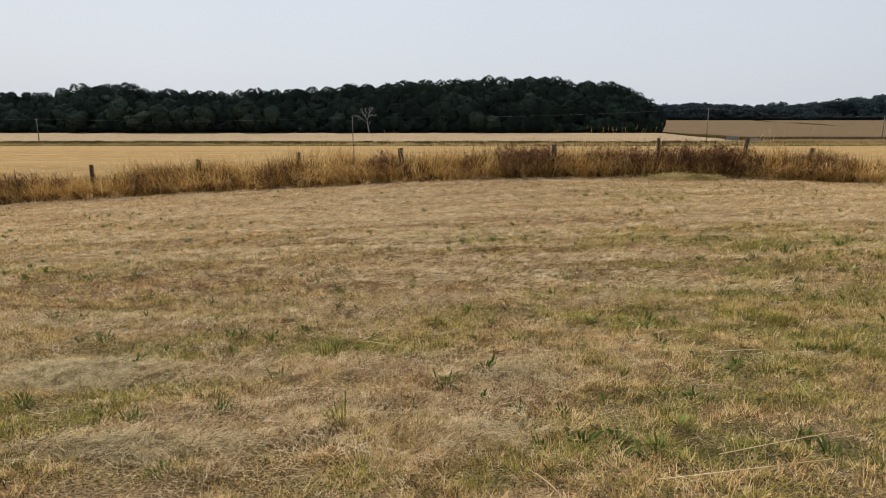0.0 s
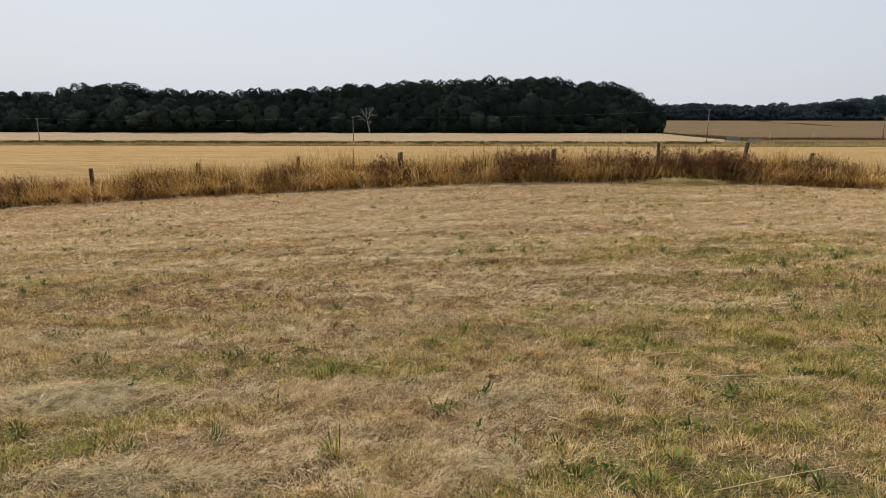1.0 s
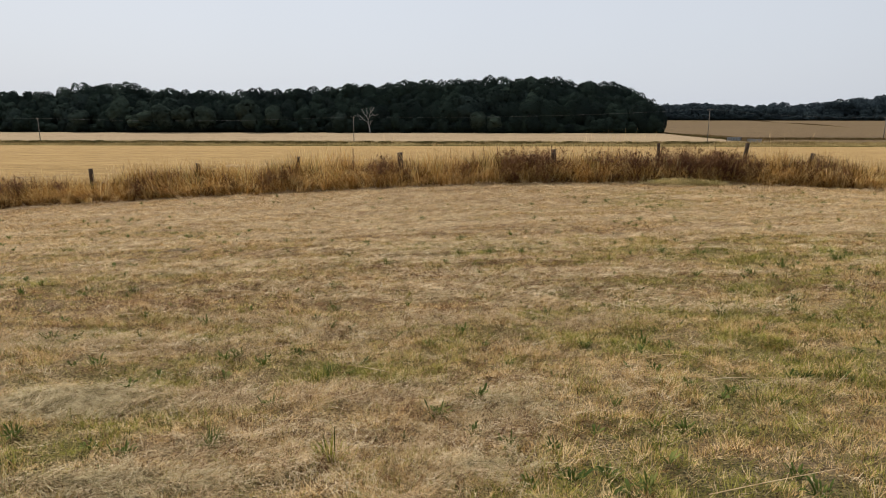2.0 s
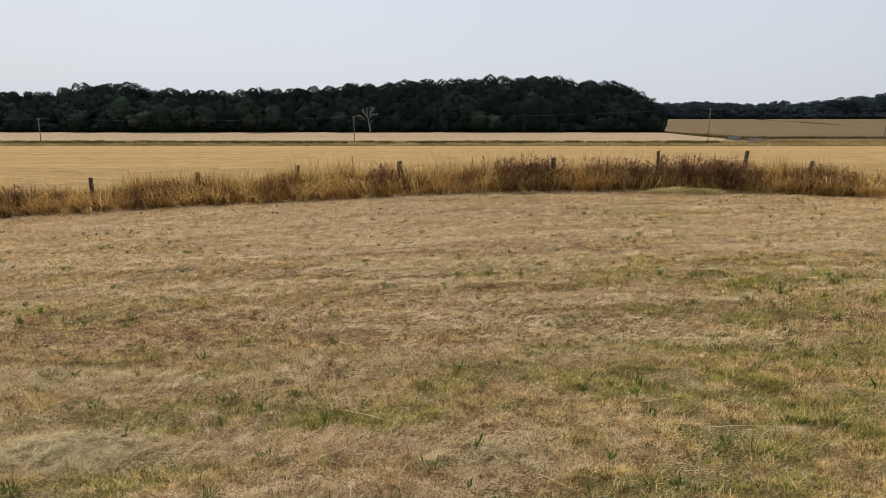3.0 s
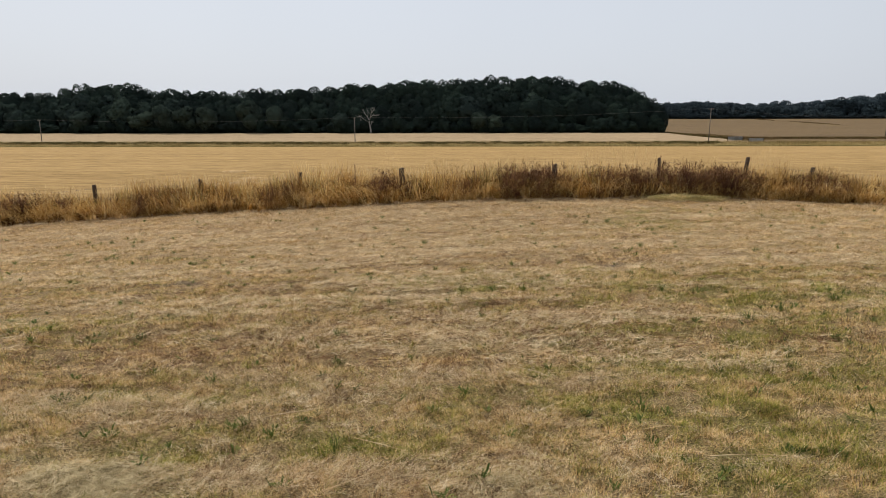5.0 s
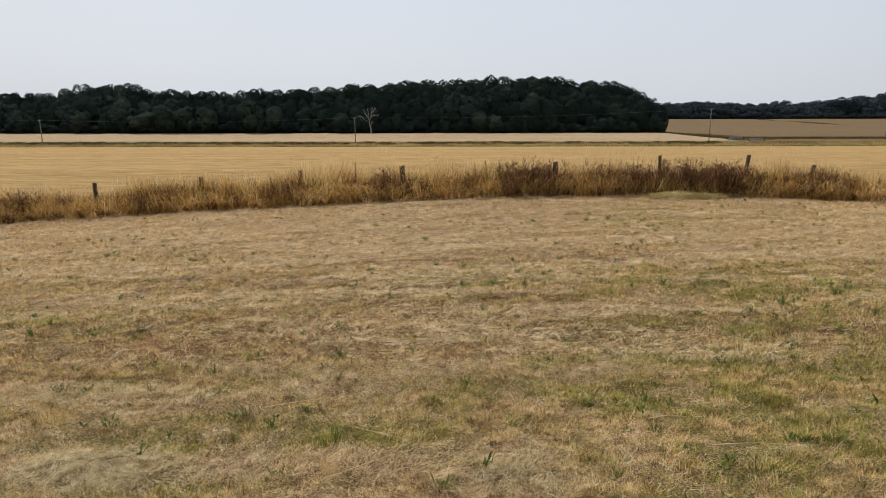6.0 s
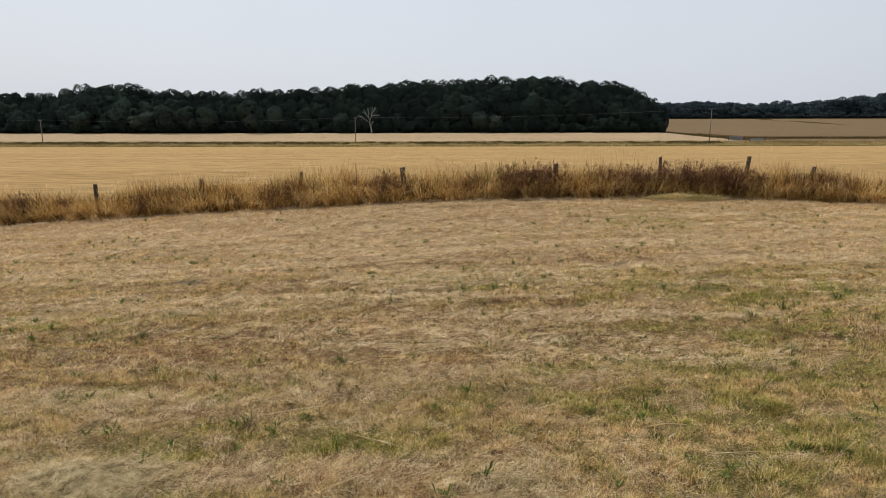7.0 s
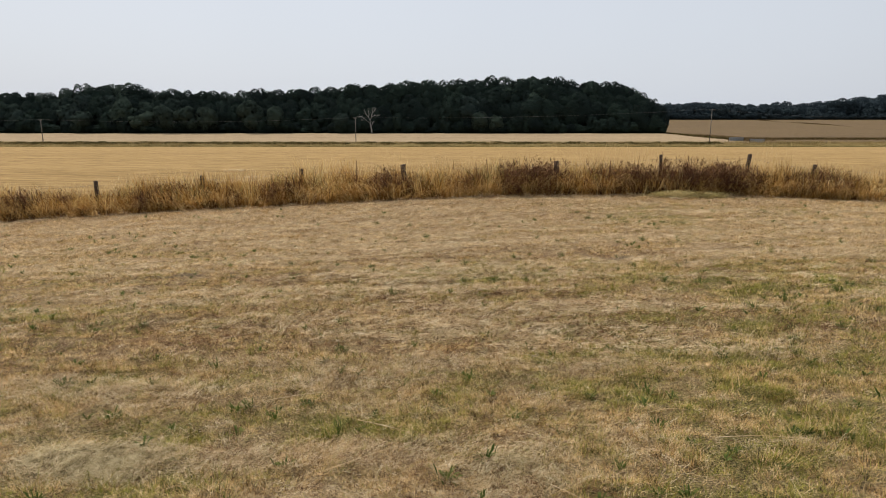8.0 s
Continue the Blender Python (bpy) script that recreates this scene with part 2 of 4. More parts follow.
# ---------------------------------------------------------------- mesh helpers
def mesh_of(name, verts, faces, mats=()):
    """A mesh from arrays: verts (n, 3); faces, one array or several of equal-sided faces."""
    faces = faces if isinstance(faces, (list, tuple)) else [faces]
    faces = [np.asarray(f, np.int32) for f in faces if len(f)]
    me = bpy.data.meshes.new(name)
    me.vertices.add(len(verts))
    me.vertices.foreach_set("co", np.asarray(verts, np.float32).ravel())
    loops = np.concatenate([f.ravel() for f in faces])
    sizes = np.concatenate([np.full(len(f), f.shape[1], np.int32) for f in faces])
    me.loops.add(len(loops))
    me.loops.foreach_set("vertex_index", loops)
    me.polygons.add(len(sizes))
    me.polygons.foreach_set("loop_start", np.concatenate([[0], np.cumsum(sizes)[:-1]]).astype(np.int32))
    for m in mats:
        me.materials.append(m)
    me.update(calc_edges=True)
    return me


def part(name, me, parent, label=""):
    ob = new(name, me)
    ob.parent = parent
    return tagged(ob, label)


def smooth(me):
    me.polygons.foreach_set("use_smooth", np.ones(len(me.polygons), bool))
    return me


def ribbons(base, tip, width, bend, segs=1, side=None, profile=None):
    """Blades as tapering ribbons from base to tip, bowed by the vector bend at the middle. Returns verts and faces."""
    n = len(base)
    way = tip - base
    if side is None:
        a = rng.uniform(0, 2 * np.pi, n)
        side = np.stack([np.cos(a), np.sin(a), np.zeros(n)], 1)
    verts, quads = [], []
    for k in range(segs + 1):
        s = k / (segs + 1)
        mid = base + way * s + bend * (4 * s * (1 - s))
        w = (width * (profile[k] if profile else 1 - 0.75 * s))[:, None] * 0.5
        verts += [mid - side * w, mid + side * w]
    verts.append(tip)
    v = np.stack(verts, 1)
    m = v.shape[1]
    off = (np.arange(n) * m)[:, None]
    for k in range(segs):
        quads.append(off + np.array([[2 * k, 2 * k + 1, 2 * k + 3, 2 * k + 2]]))
    tris = off + np.array([[2 * segs, 2 * segs + 1, 2 * segs + 2]])
    return v.reshape(-1, 3), [np.concatenate(quads) if quads else np.zeros((0, 4), int), tris]


def joined(bits):
    """Several (verts, [quads, tris]) as one."""
    vs, qs, ts, at = [], [], [], 0
    for v, (q, t) in bits:
        vs.append(v)
        qs.append(np.asarray(q, int).reshape(-1, 4) + at)
        ts.append(np.asarray(t, int).reshape(-1, 3) + at)
        at += len(v)
    return np.concatenate(vs), [np.concatenate(qs), np.concatenate(ts)]


def tube(points, radii, sides=8):
    """A tapering tube along points, closed at both ends. Returns verts and faces."""
    points = [Vector(p) for p in points]
    verts, quads, tris = [], [], []
    for k, p in enumerate(points):
        way = (points[min(k + 1, len(points) - 1)] - points[max(k - 1, 0)]).normalized()
        one = way.cross(Vector((1, 0, 0)) if abs(way.x) < 0.8 else Vector((0, 0, 1))).normalized()
        two = way.cross(one)
        for s in range(sides):
            a = 2 * math.pi * s / sides
            verts.append(p + (one * math.cos(a) + two * math.sin(a)) * radii[k])
    for k in range(len(points) - 1):
        for s in range(sides):
            a, b2 = k * sides + s, k * sides + (s + 1) % sides
            quads.append((a, b2, b2 + sides, a + sides))
    top = (len(points) - 1) * sides
    for s in range(1, sides - 1):
        tris += [(0, s + 1, s), (top, top + s, top + s + 1)]
    return np.array([tuple(v) for v in verts]), [np.array(quads), np.array(tris)]


def box(x0, y0, z0, x1, y1, z1):
    v = np.array([(x, y, z) for z in (z0, z1) for x, y in ((x0, y0), (x1, y0), (x1, y1), (x0, y1))], float)
    return v, [np.array([(3, 2, 1, 0), (4, 5, 6, 7), (0, 1, 5, 4), (1, 2, 6, 5), (2, 3, 7, 6), (3, 0, 4, 7)]), np.zeros((0, 3), int)]


# ---------------------------------------------------------------- the lie of the land
SWELL = (0.11655, 0.00126, 0.0219, 0.00012, 0.00506, -0.00915, -7e-05, -0.00014, -0.00018, 0.00036)
FENCE_Y, FIELD_END = 19.6, 20.4
VERGE_0, VERGE_1, WOOD_Y, WOOD_END = 195.0, 213.0, 262.0, 92.0


def ripple(x, y, f, s):
    return np.sin(f * x + 1.7 * np.sin(0.63 * f * y + s)) * np.sin(0.9 * f * y + 1.3 * np.sin(0.71 * f * x + 2 * s))


LATTICE = np.random.default_rng(3).random((256, 256))


def lumps(x, y, size, stretch=1.0, octaves=3, shift=0.0):
    """Smooth random lumps of that size in metres, 0 to 1, drawn out along x."""
    total, weight = 0.0, 0.0
    for k in range(octaves):
        u, v = x / (size * stretch) * 2 ** k + 17.3 * k + shift + 900, y / size * 2 ** k + 5.1 * k + shift + 900
        i, j = np.floor(u).astype(int), np.floor(v).astype(int)
        a, b2 = u - i, v - j
        a, b2 = a * a * (3 - 2 * a), b2 * b2 * (3 - 2 * b2)
        i, j, i1, j1 = i % 256, j % 256, (i + 1) % 256, (j + 1) % 256
        low = LATTICE[i, j] * (1 - a) + LATTICE[i1, j] * a
        high = LATTICE[i, j1] * (1 - a) + LATTICE[i1, j1] * a
        total, weight = total + (low * (1 - b2) + high * b2) * 0.6 ** k, weight + 0.6 ** k
    return total / weight


def height(x, y):
    """The ground: a low swell under the mown field, a shallow vale beyond the fence, a rise to the far woods."""
    x, y = np.asarray(x, float), np.asarray(y, float)
    xc, yc = np.clip(x, -14, 14), np.clip(y, 1.5, 18.4)
    c = SWELL
    near = (c[0] + c[1] * xc + c[2] * yc + c[3] * xc * xc + c[4] * xc * yc + c[5] * yc * yc
            + c[6] * xc ** 3 + c[7] * xc * xc * yc + c[8] * xc * yc * yc + c[9] * yc ** 3)
    near = near + (0.012 * ripple(x, y, 1.9, 0.4) + 0.008 * ripple(x, y, 5.1, 1.1)) * (np.abs(x) < 40) * (y < 19)
    hummock = lumps(x, y, 0.32, 1.5, 2, 12.0) - 0.5
    near = near + 0.05 * hummock * np.clip((19 - y) / 2, 0, 1) * (np.abs(x) < 16) * (y > 0)
    clods = lumps(x, y, 0.1, 1.5, 2, 29.0) - 0.5
    near = near + 0.055 * clods * np.clip((15 - y) / 6, 0, 1) * (np.abs(x) < 16) * (y > 0)
    vale = np.interp(y, [18.4, 60, 120, 195, 213, 262, 330, 700], [0, -2.3, -4.8, -7.4, -6.9, -5.0, -4.6, -4.0])
    fade = np.clip((y - 18.4) / 80, 0, 1)
    out = near * (1 - fade) + vale
    rise = np.interp(y, [213, 225, 620, 760, 3000], [-6.7, -6.0, -2.1, -0.9, 4.0])
    east = np.clip((x - 88) / 14, 0, 1) * (y > 213)
    return out * (1 - east) + rise * east


BARE = [(-2.0, 8.8, 0.45, 0.1, 0.85), (2.6, 9.4, 0.3, 0.1, 0.8), (-5.8, 8.8, 0.5, 0.1, 0.8), (-4.0, 8.95, 0.5, 0.1, 0.8), (0.9, 5.75, 0.35, 0.06, 0.5), (1.5, 2.5, 1.2, 0.5, 0.27)]
GREEN = [(0.3, 8.4, 1.4, 0.9, 0.8), (4.6, 14.0, 1.4, 1.4, 0.5), (5.2, 16.2, 1.3, 0.8, 0.6), (8.5, 15.0, 2.0, 1.0, 0.4), (3.9, 7.9, 2.0, 0.9, 0.6), (1.9, 4.2, 1.2, 0.75, 0.75), (3.4, 4.5, 1.0, 0.7, 0.5), (-1.0, 3.7, 1.1, 0.22, 0.7),
         (-0.75, 3.7, 0.2, 0.2, 0.8), (-1.5, 3.08, 0.35, 0.25, 0.6), (-1.8, 2.67, 0.4, 0.14, 0.6), (1.6, 2.35, 0.45, 0.2, 0.55), (0.55, 2.35, 0.4, 0.25, 0.5), (1.3, 2.12, 0.6, 0.15, 0.45), (-4.0, 6.6, 1.6, 1.0, 0.3), (-2.2, 4.6, 0.9, 0.4, 0.4),
         (-0.2, 4.4, 1.2, 0.25, 0.35), (-5.5, 9.5, 2.2, 2.5, 0.2), (2.7, 3.3, 0.7, 0.5, 0.35), (1.9, 2.5, 1.0, 0.5, 0.45), (-1.1, 2.15, 0.6, 0.1, 0.5)]
PALE = [(1.1, 6.2, 1.5, 0.6, 1.0), (-1.37, 2.4, 0.55, 0.1, 0.9), (-0.5, 2.72, 0.5, 0.2, 0.7), (0.33, 3.16, 0.35, 0.2, 0.7), (0.2, 2.5, 0.22, 0.2, 0.9), (-1.0, 6.3, 2.6, 1.8, 0.4), (-0.55, 2.75, 0.9, 0.5, 0.5), (-0.9, 4.2, 1.2, 0.8, 0.4),
        (0.5, 5.0, 2.5, 0.5, 0.2), (-8.0, 12.0, 4.5, 5.0, -0.3), (0.3, 7.5, 2.8, 2.2, 0.28), (0.5, 13.5, 5.0, 4.0, 0.3), (-1.0, 14.5, 7.0, 2.8, 0.6), (1.5, 11.0, 3.2, 0.7, 0.5), (0.6, 11.45, 2.6, 0.17, 1.3), (3.6, 5.6, 1.0, 0.3, 0.7), (1.5, 3.0, 0.9, 0.26, -0.6), (2.4, 2.8, 0.8, 0.7, -0.6), (1.1, 2.4, 0.8, 0.35, -0.6),
        (-1.25, 3.4, 0.22, 0.13, 0.6), (2.1, 3.42, 0.4, 0.06, 0.8), (0.55, 3.4, 0.2, 0.13, 0.6)]


def patches(x, y, spots):
    total = np.zeros_like(x)
    for cx, cy, rx, ry, amp in spots:
        total += amp * np.exp(-(((x - cx) / rx) ** 2 + ((y - cy) / ry) ** 2))
    return total


def greenness(x, y):
    speckle = np.clip(2.4 * (lumps(x, y, 0.35, 1.6) - 0.29), 0, 1)
    streak = np.clip(3 * (lumps(x, y, 0.9, 3.0, 3, 40.0) - 0.35), 0, 1)
    weak = (0.24 + 0.22 * streak + 0.34 * np.clip(x / 2.5, 0, 1) * np.clip((9 - y) / 3, 0, 1) * streak) * np.clip(1.45 - y / 12, 0.16, 1) * (0.66 + 0.34 * np.clip((x + 0.5) / 2, 0, 1) + 0.75 * np.clip((5.5 - y) / 2, 0, 1) * np.clip(0.6 - x, 0, 1))
    fine = np.clip(3.0 * (lumps(x, y, 0.17, 1.5, 2, 66.0) - 0.25), 0, 1)
    return np.clip(1.35 * (0.8 * patches(x, y, GREEN) + weak) * (0.28 + 0.72 * speckle) * (0.3 + 1.1 * fine), 0, 1)


def graded(stops):
    """Grid lines: (from, to, step) after one another."""
    out = []
    for a, b2, step in stops:
        k = max(1, round((b2 - a) / step))
        out += [a + (b2 - a) * i / k for i in range(k)]
    return np.array(out + [stops[-1][1]])


def build_ground():
    xs = graded([(-2600, -900, 200), (-900, -300, 50), (-300, -60, 10), (-60, -16, 2), (-16, -8, 0.25), (-8, -4.2, 0.12), (-4.2, 4.2, 0.05), (4.2, 8, 0.12), (8, 16, 0.25), (16, 60, 2), (60, 86, 4), (86, 108, 1), (108, 300, 10), (300, 900, 50), (900, 2600, 200)])
    ys = graded([(-900, -100, 100), (-100, -10, 10), (-10, 1.5, 0.25), (1.5, 5.5, 0.045), (5.5, 9, 0.1), (9, 19.4, 0.2), (19.4, FIELD_END, 0.25), (FIELD_END, 60, 2), (60, VERGE_0, 5), (VERGE_0, VERGE_1, 2), (VERGE_1, WOOD_Y, 2), (WOOD_Y, 340, 6), (340, 800, 20), (800, 3400, 200)])
    gx, gy = np.meshgrid(xs, ys)
    gz = height(gx, gy)
    nx, ny = len(xs), len(ys)
    idx = np.arange(nx * ny).reshape(ny, nx)
    quads = np.stack([idx[:-1, :-1], idx[:-1, 1:], idx[1:, 1:], idx[1:, :-1]], -1).reshape(-1, 4)
    me = mesh_of("ground", np.stack([gx, gy, gz], -1).reshape(-1, 3), quads, [M_TURF, M_STUBBLE, M_VERGE, M_PALE, M_FLOOR, M_CROP])
    cx = (0.5 * (gx[:-1, :-1] + gx[:-1, 1:])).ravel()
    cy = (0.5 * (gy[:-1, :-1] + gy[1:, :-1])).ravel()
    edge = 101 - (cy - 218) * 0.21
    zone = np.where(cy < FIELD_END, 0, np.where(cy < VERGE_0, 1, np.where(cy < VERGE_1, 2, np.where(cx > edge, 5, np.where(cy < WOOD_Y, 3, np.where((cy < 420) & (cx < WOOD_END), 4, 5))))))
    me.polygons.foreach_set("material_index", zone.astype(np.int32))
    at = me.attributes.new("green", "FLOAT", "POINT")
    g = greenness(gx.ravel(), gy.ravel()) * (np.abs(gx.ravel()) < 60)
    at.data.foreach_set("value", g.astype(np.float32))
    at = me.attributes.new("bare", "FLOAT", "POINT")
    at.data.foreach_set("value", np.clip(1.3 * patches(gx.ravel(), gy.ravel(), BARE), 0, 1).astype(np.float32))
    smooth(me)
    return tagged(new("ground", me), "rolling farmland, mown dry turf, corn stubble, verge and brown crop", "ground", kind="structure")


build_ground()


# ---------------------------------------------------------------- the mown field
def scatter(n, y0, y1, spread=0.76, margin=0.7):
    """n places spread evenly over the wedge of field that opens away from the walk."""
    if y0 < 0:                                   # the turf beside and behind the walk
        k = int(n * 1.5)
        x, y = (rng.uniform(-14, 14, k), rng.uniform(y0, y1, k)) if y1 > 10 else (rng.normal(0, 4.2, k), rng.normal(0.5, 3.6, k))
        keep = (np.abs(x) > spread * y + margin) | (y < 1.6)
        return x[keep][:n], y[keep][:n]
    y = rng.uniform(y0, y1, int(n * 2.2))
    x = rng.uniform(-1, 1, len(y)) * (spread * y1 + margin)
    keep = np.abs(x) < spread * y + margin
    return x[keep][:n], y[keep][:n]


def lying(x, y):
    """Ways in the plane: cut grass lies mostly along the rows, in swirls."""
    n = len(x)
    swirl = 0.08 + 4.0 * (lumps(x, y, 0.3, 1.4, 2, 3.0) - 0.5)
    a = np.where(rng.random(n) < 0.6, swirl + rng.normal(0, 0.5, n) + np.pi * rng.integers(0, 2, n), rng.uniform(0, 2 * np.pi, n))
    return np.stack([np.cos(a), np.sin(a), np.zeros(n)], 1)


def short_grass(name, mat, bands, tall, keep, label):
    """Tufts a hand's width across; the blades of one lean and fan together."""
    bits = []
    for n, y0, y1, w, each, reach in bands:
        cx, cy = scatter(n // each, y0, y1)
        thick = lumps(cx, cy, 0.16 + 0.012 * y0, 1.5, 3, 7.0)
        ok = rng.random(len(cx)) < keep(cx, cy) * (1 - np.clip(1.2 * patches(cx, cy, BARE), 0, 0.95)) * np.clip(0.6 + 2.4 * (thick - 0.3), 0, 1)
        cx, cy, thick = cx[ok], cy[ok], np.clip(2.6 * (thick[ok] - 0.3), 0, 1)
        k = len(cx)
        comb = rng.normal(0, 1.0, k) + np.pi * rng.integers(0, 2, k) + 3 * (lumps(cx, cy, 0.25, 1.4, 2, 3.0) - 0.5)
        big = rng.uniform(0.5, 1.5, k) * (0.5 + 0.95 * thick)
        flat = rng.uniform(0.25, 1.0, k)
        t = np.repeat(np.arange(k), each)
        m = len(t)
        a, d = rng.uniform(0, 2 * np.pi, m), reach * np.sqrt(rng.random(m))
        x, y = cx[t] + 1.3 * d * np.cos(a), cy[t] + d * np.sin(a)
        base = np.stack([x, y, height(x, y) - 0.004], 1)
        h = rng.uniform(*tall, m) * big[t]
        lean = np.tan(np.where(rng.random(m) < flat[t], rng.uniform(radians(55), radians(75), m), rng.uniform(radians(10), radians(55), m)))
        h = h * np.where(lean > 1.7, 0.42, 1.0)
        out = np.stack([np.cos(a) + 0.55 * np.cos(comb[t]), np.sin(a) + 0.55 * np.sin(comb[t]), np.zeros(m)], 1)
        out /= np.linalg.norm(out, axis=1, keepdims=True) + 1e-6
        tip = base + out * (h * lean)[:, None] + np.array([0, 0, 1]) * h[:, None]
        side = np.stack([-out[:, 1], out[:, 0], np.zeros(m)], 1)
        bits.append(ribbons(base, tip, w * rng.uniform(0.6, 1.4, m), np.zeros_like(base), 0, side))
    v, f = joined(bits)
    return tagged(new(name, mesh_of(name, v, f, [mat])), label, "grass", kind="stuff")


def cut_straw(name, mat, share, label, far=0.0):
    """Cut stems, a handful lying and curving the same way."""
    bits = []
    for n, y0, y1, w, long, each, apart in ((210000, 1.6, 5, 0.0019, (0.03, 0.12), 6, 0.018), (110000, 5, 10, 0.0042, (0.07, 0.24), 6, 0.026), (110000, 10, 18.6, 0.006, (0.09, 0.28), 4, 0.05)):
        x, y = scatter(int(n * share) // each, y0, y1)
        rows = 0.5 + 0.5 * np.sin(2.6 * y + 0.12 * x + 0.8 * np.sin(0.4 * x))
        thick = np.clip(3.2 * (lumps(x, y, 0.3 + 0.02 * y0, 2.2, 3, 21.0) - 0.36), 0, 1)
        streak = (lumps(x, y, 0.4, 7.0, 2, 77.0) - 0.5) * np.clip((y - 3.5) / 2, 0.3, 1) * (2.2 if far > 0 else -1.4)
        ok = rng.random(len(x)) < np.clip((0.7 + 0.25 * (y > 6)) * thick * (0.45 + 0.4 * rows) + streak + 0.75 * patches(x, y, PALE) - 0.35 * greenness(x, y) + far * np.clip((y - 7) / 4, 0, 1) - (0.9 * patches(x, y, BARE) if far > 0 else 0), 0.04, 1)
        x, y = x[ok], y[ok]
        t = np.repeat(np.arange(len(x)), each)
        k = len(t)
        main = lying(x, y)[t] + rng.normal(0, 0.35, (k, 3)) * np.array([1, 1, 0])
        cross = np.stack([-main[:, 1], main[:, 0], np.zeros(k)], 1)
        away, along = rng.normal(0, apart, k), rng.normal(0, 1.6 * apart, k)
        x, y = x[t] + cross[:, 0] * away + main[:, 0] * along, y[t] + cross[:, 1] * away + main[:, 1] * along
        way = main * (rng.uniform(*long, len(ok[ok]))[t] * rng.uniform(0.5, 1.1, k))[:, None]
        base = np.stack([x, y, height(x, y) + rng.uniform(0.006, 0.04, k)], 1)
        tip = base + way
        tip[:, 2] = height(tip[:, 0], tip[:, 1]) + rng.uniform(0.003, 0.05, k)
        side = np.stack([-way[:, 1], way[:, 0], 0.3 * np.abs(way[:, 0])], 1)
        side /= np.linalg.norm(side, axis=1, keepdims=True) + 1e-9
        curl = rng.normal(0, 0.12, len(ok[ok]))[t] * np.linalg.norm(way, axis=1)
        bow = cross * curl[:, None] + np.stack([np.zeros(k), np.zeros(k), rng.uniform(0, 0.016, k)], 1)
        bits.append(ribbons(base, tip, w * rng.uniform(0.6, 1.3, k), bow, 1, side))
    v, f = joined(bits)
    return tagged(new(name, mesh_of(name, v, f, [mat])), label, "straw", kind="stuff")


short_grass("dry_turf", M_STRAW, [(440000, 1.6, 5, 0.0034, 14, 0.045), (430000, 5, 9.5, 0.0055, 12, 0.07), (500000, 9.5, 18.7, 0.0085, 8, 0.1), (260000, -8, 17, 0.011, 12, 0.1), (240000, -3.5, 5, 0.010, 14, 0.08)], (0.016, 0.044), lambda x, y: 1 - 0.7 * greenness(x, y), "short dry tan grass of a mown field")
short_grass("green_turf", M_GREEN, [(300000, 1.6, 5, 0.0034, 14, 0.045), (260000, 5, 9.5, 0.0065, 12, 0.07), (240000, 9.5, 18.7, 0.0085, 8, 0.1), (160000, -8, 17, 0.011, 12, 0.1), (140000, -3.5, 5, 0.010, 14, 0.08)], (0.02, 0.05), lambda x, y: 0.88 * greenness(x, y), "short green grass in patches on mown field")
cut_straw("cut_straw", M_LITTER, 1.0, "pale cut straw lying in loose rows on turf", 0.16)
cut_straw("grey_straw", M_HAY, 0.5, "thin grey cut hay over the mown turf", 0.02)
# dead brown strands, which also put shade between the blades into colour
cut_straw("withered_gap_straw", M_WEED, 0.55, "withered dark brown straw, also for shaded gaps in mown turf", -0.35)


def hay_swath(x0, y0, wide, deep, n):
    """A thin pile of loose grey hay left lying by the mower: strands that cross and curl over one another."""
    a, d = rng.uniform(0, 2 * np.pi, n), np.sqrt(rng.random(n)) * rng.uniform(0.6, 1.1, n)
    x, y = x0 + wide * d * np.cos(a), y0 + deep * d * np.sin(a)
    ok = rng.random(n) < np.clip(4.0 * (lumps(x, y, 0.22, 1.8, 3, 71.0) - 0.32), 0.03, 1) * np.clip(1.35 - d, 0.1, 1)
    x, y, d = x[ok], y[ok], d[ok]
    n = len(x)
    heap = 0.012 + 0.05 * np.clip(1.1 - d, 0, 1) * lumps(x, y, 0.12, 1.5, 2, 13.0)
    turn = 5.0 * (lumps(x, y, 0.14, 1.3, 2, 47.0) - 0.5) + rng.normal(0, 0.7, n)
    long = rng.uniform(0.05, 0.2, n)
    way = np.stack([np.cos(turn), np.sin(turn), np.zeros(n)], 1)
    cross = np.stack([-way[:, 1], way[:, 0], np.zeros(n)], 1)
    base = np.stack([x, y, height(x, y) + heap * rng.uniform(0.2, 1.2, n)], 1)
    tip = base + way * long[:, None]
    tip[:, 2] = height(tip[:, 0], tip[:, 1]) + heap * rng.uniform(0.2, 1.2, n)
    bow = cross * (rng.normal(0, 0.16, n) * long)[:, None] + np.array([0, 0, 1]) * rng.uniform(0, 0.02, n)[:, None]
    v, f = ribbons(base, tip, rng.uniform(0.0014, 0.003, n), bow, 2, cross, (1.0, 0.95, 0.8))
    tagged(new("loose_hay", mesh_of("loose_hay", v, f, [M_HAY])), "thin pile of loose grey-green hay on mown turf", "hay", kind="stuff")


for pile in ((-2.07, 3.31, 0.62, 0.26, 5000), (-1.35, 2.42, 0.65, 0.14, 2200), (0.2, 2.5, 0.3, 0.16, 900), (0.33, 3.18, 0.45, 0.2, 1000)):
    hay_swath(*pile)


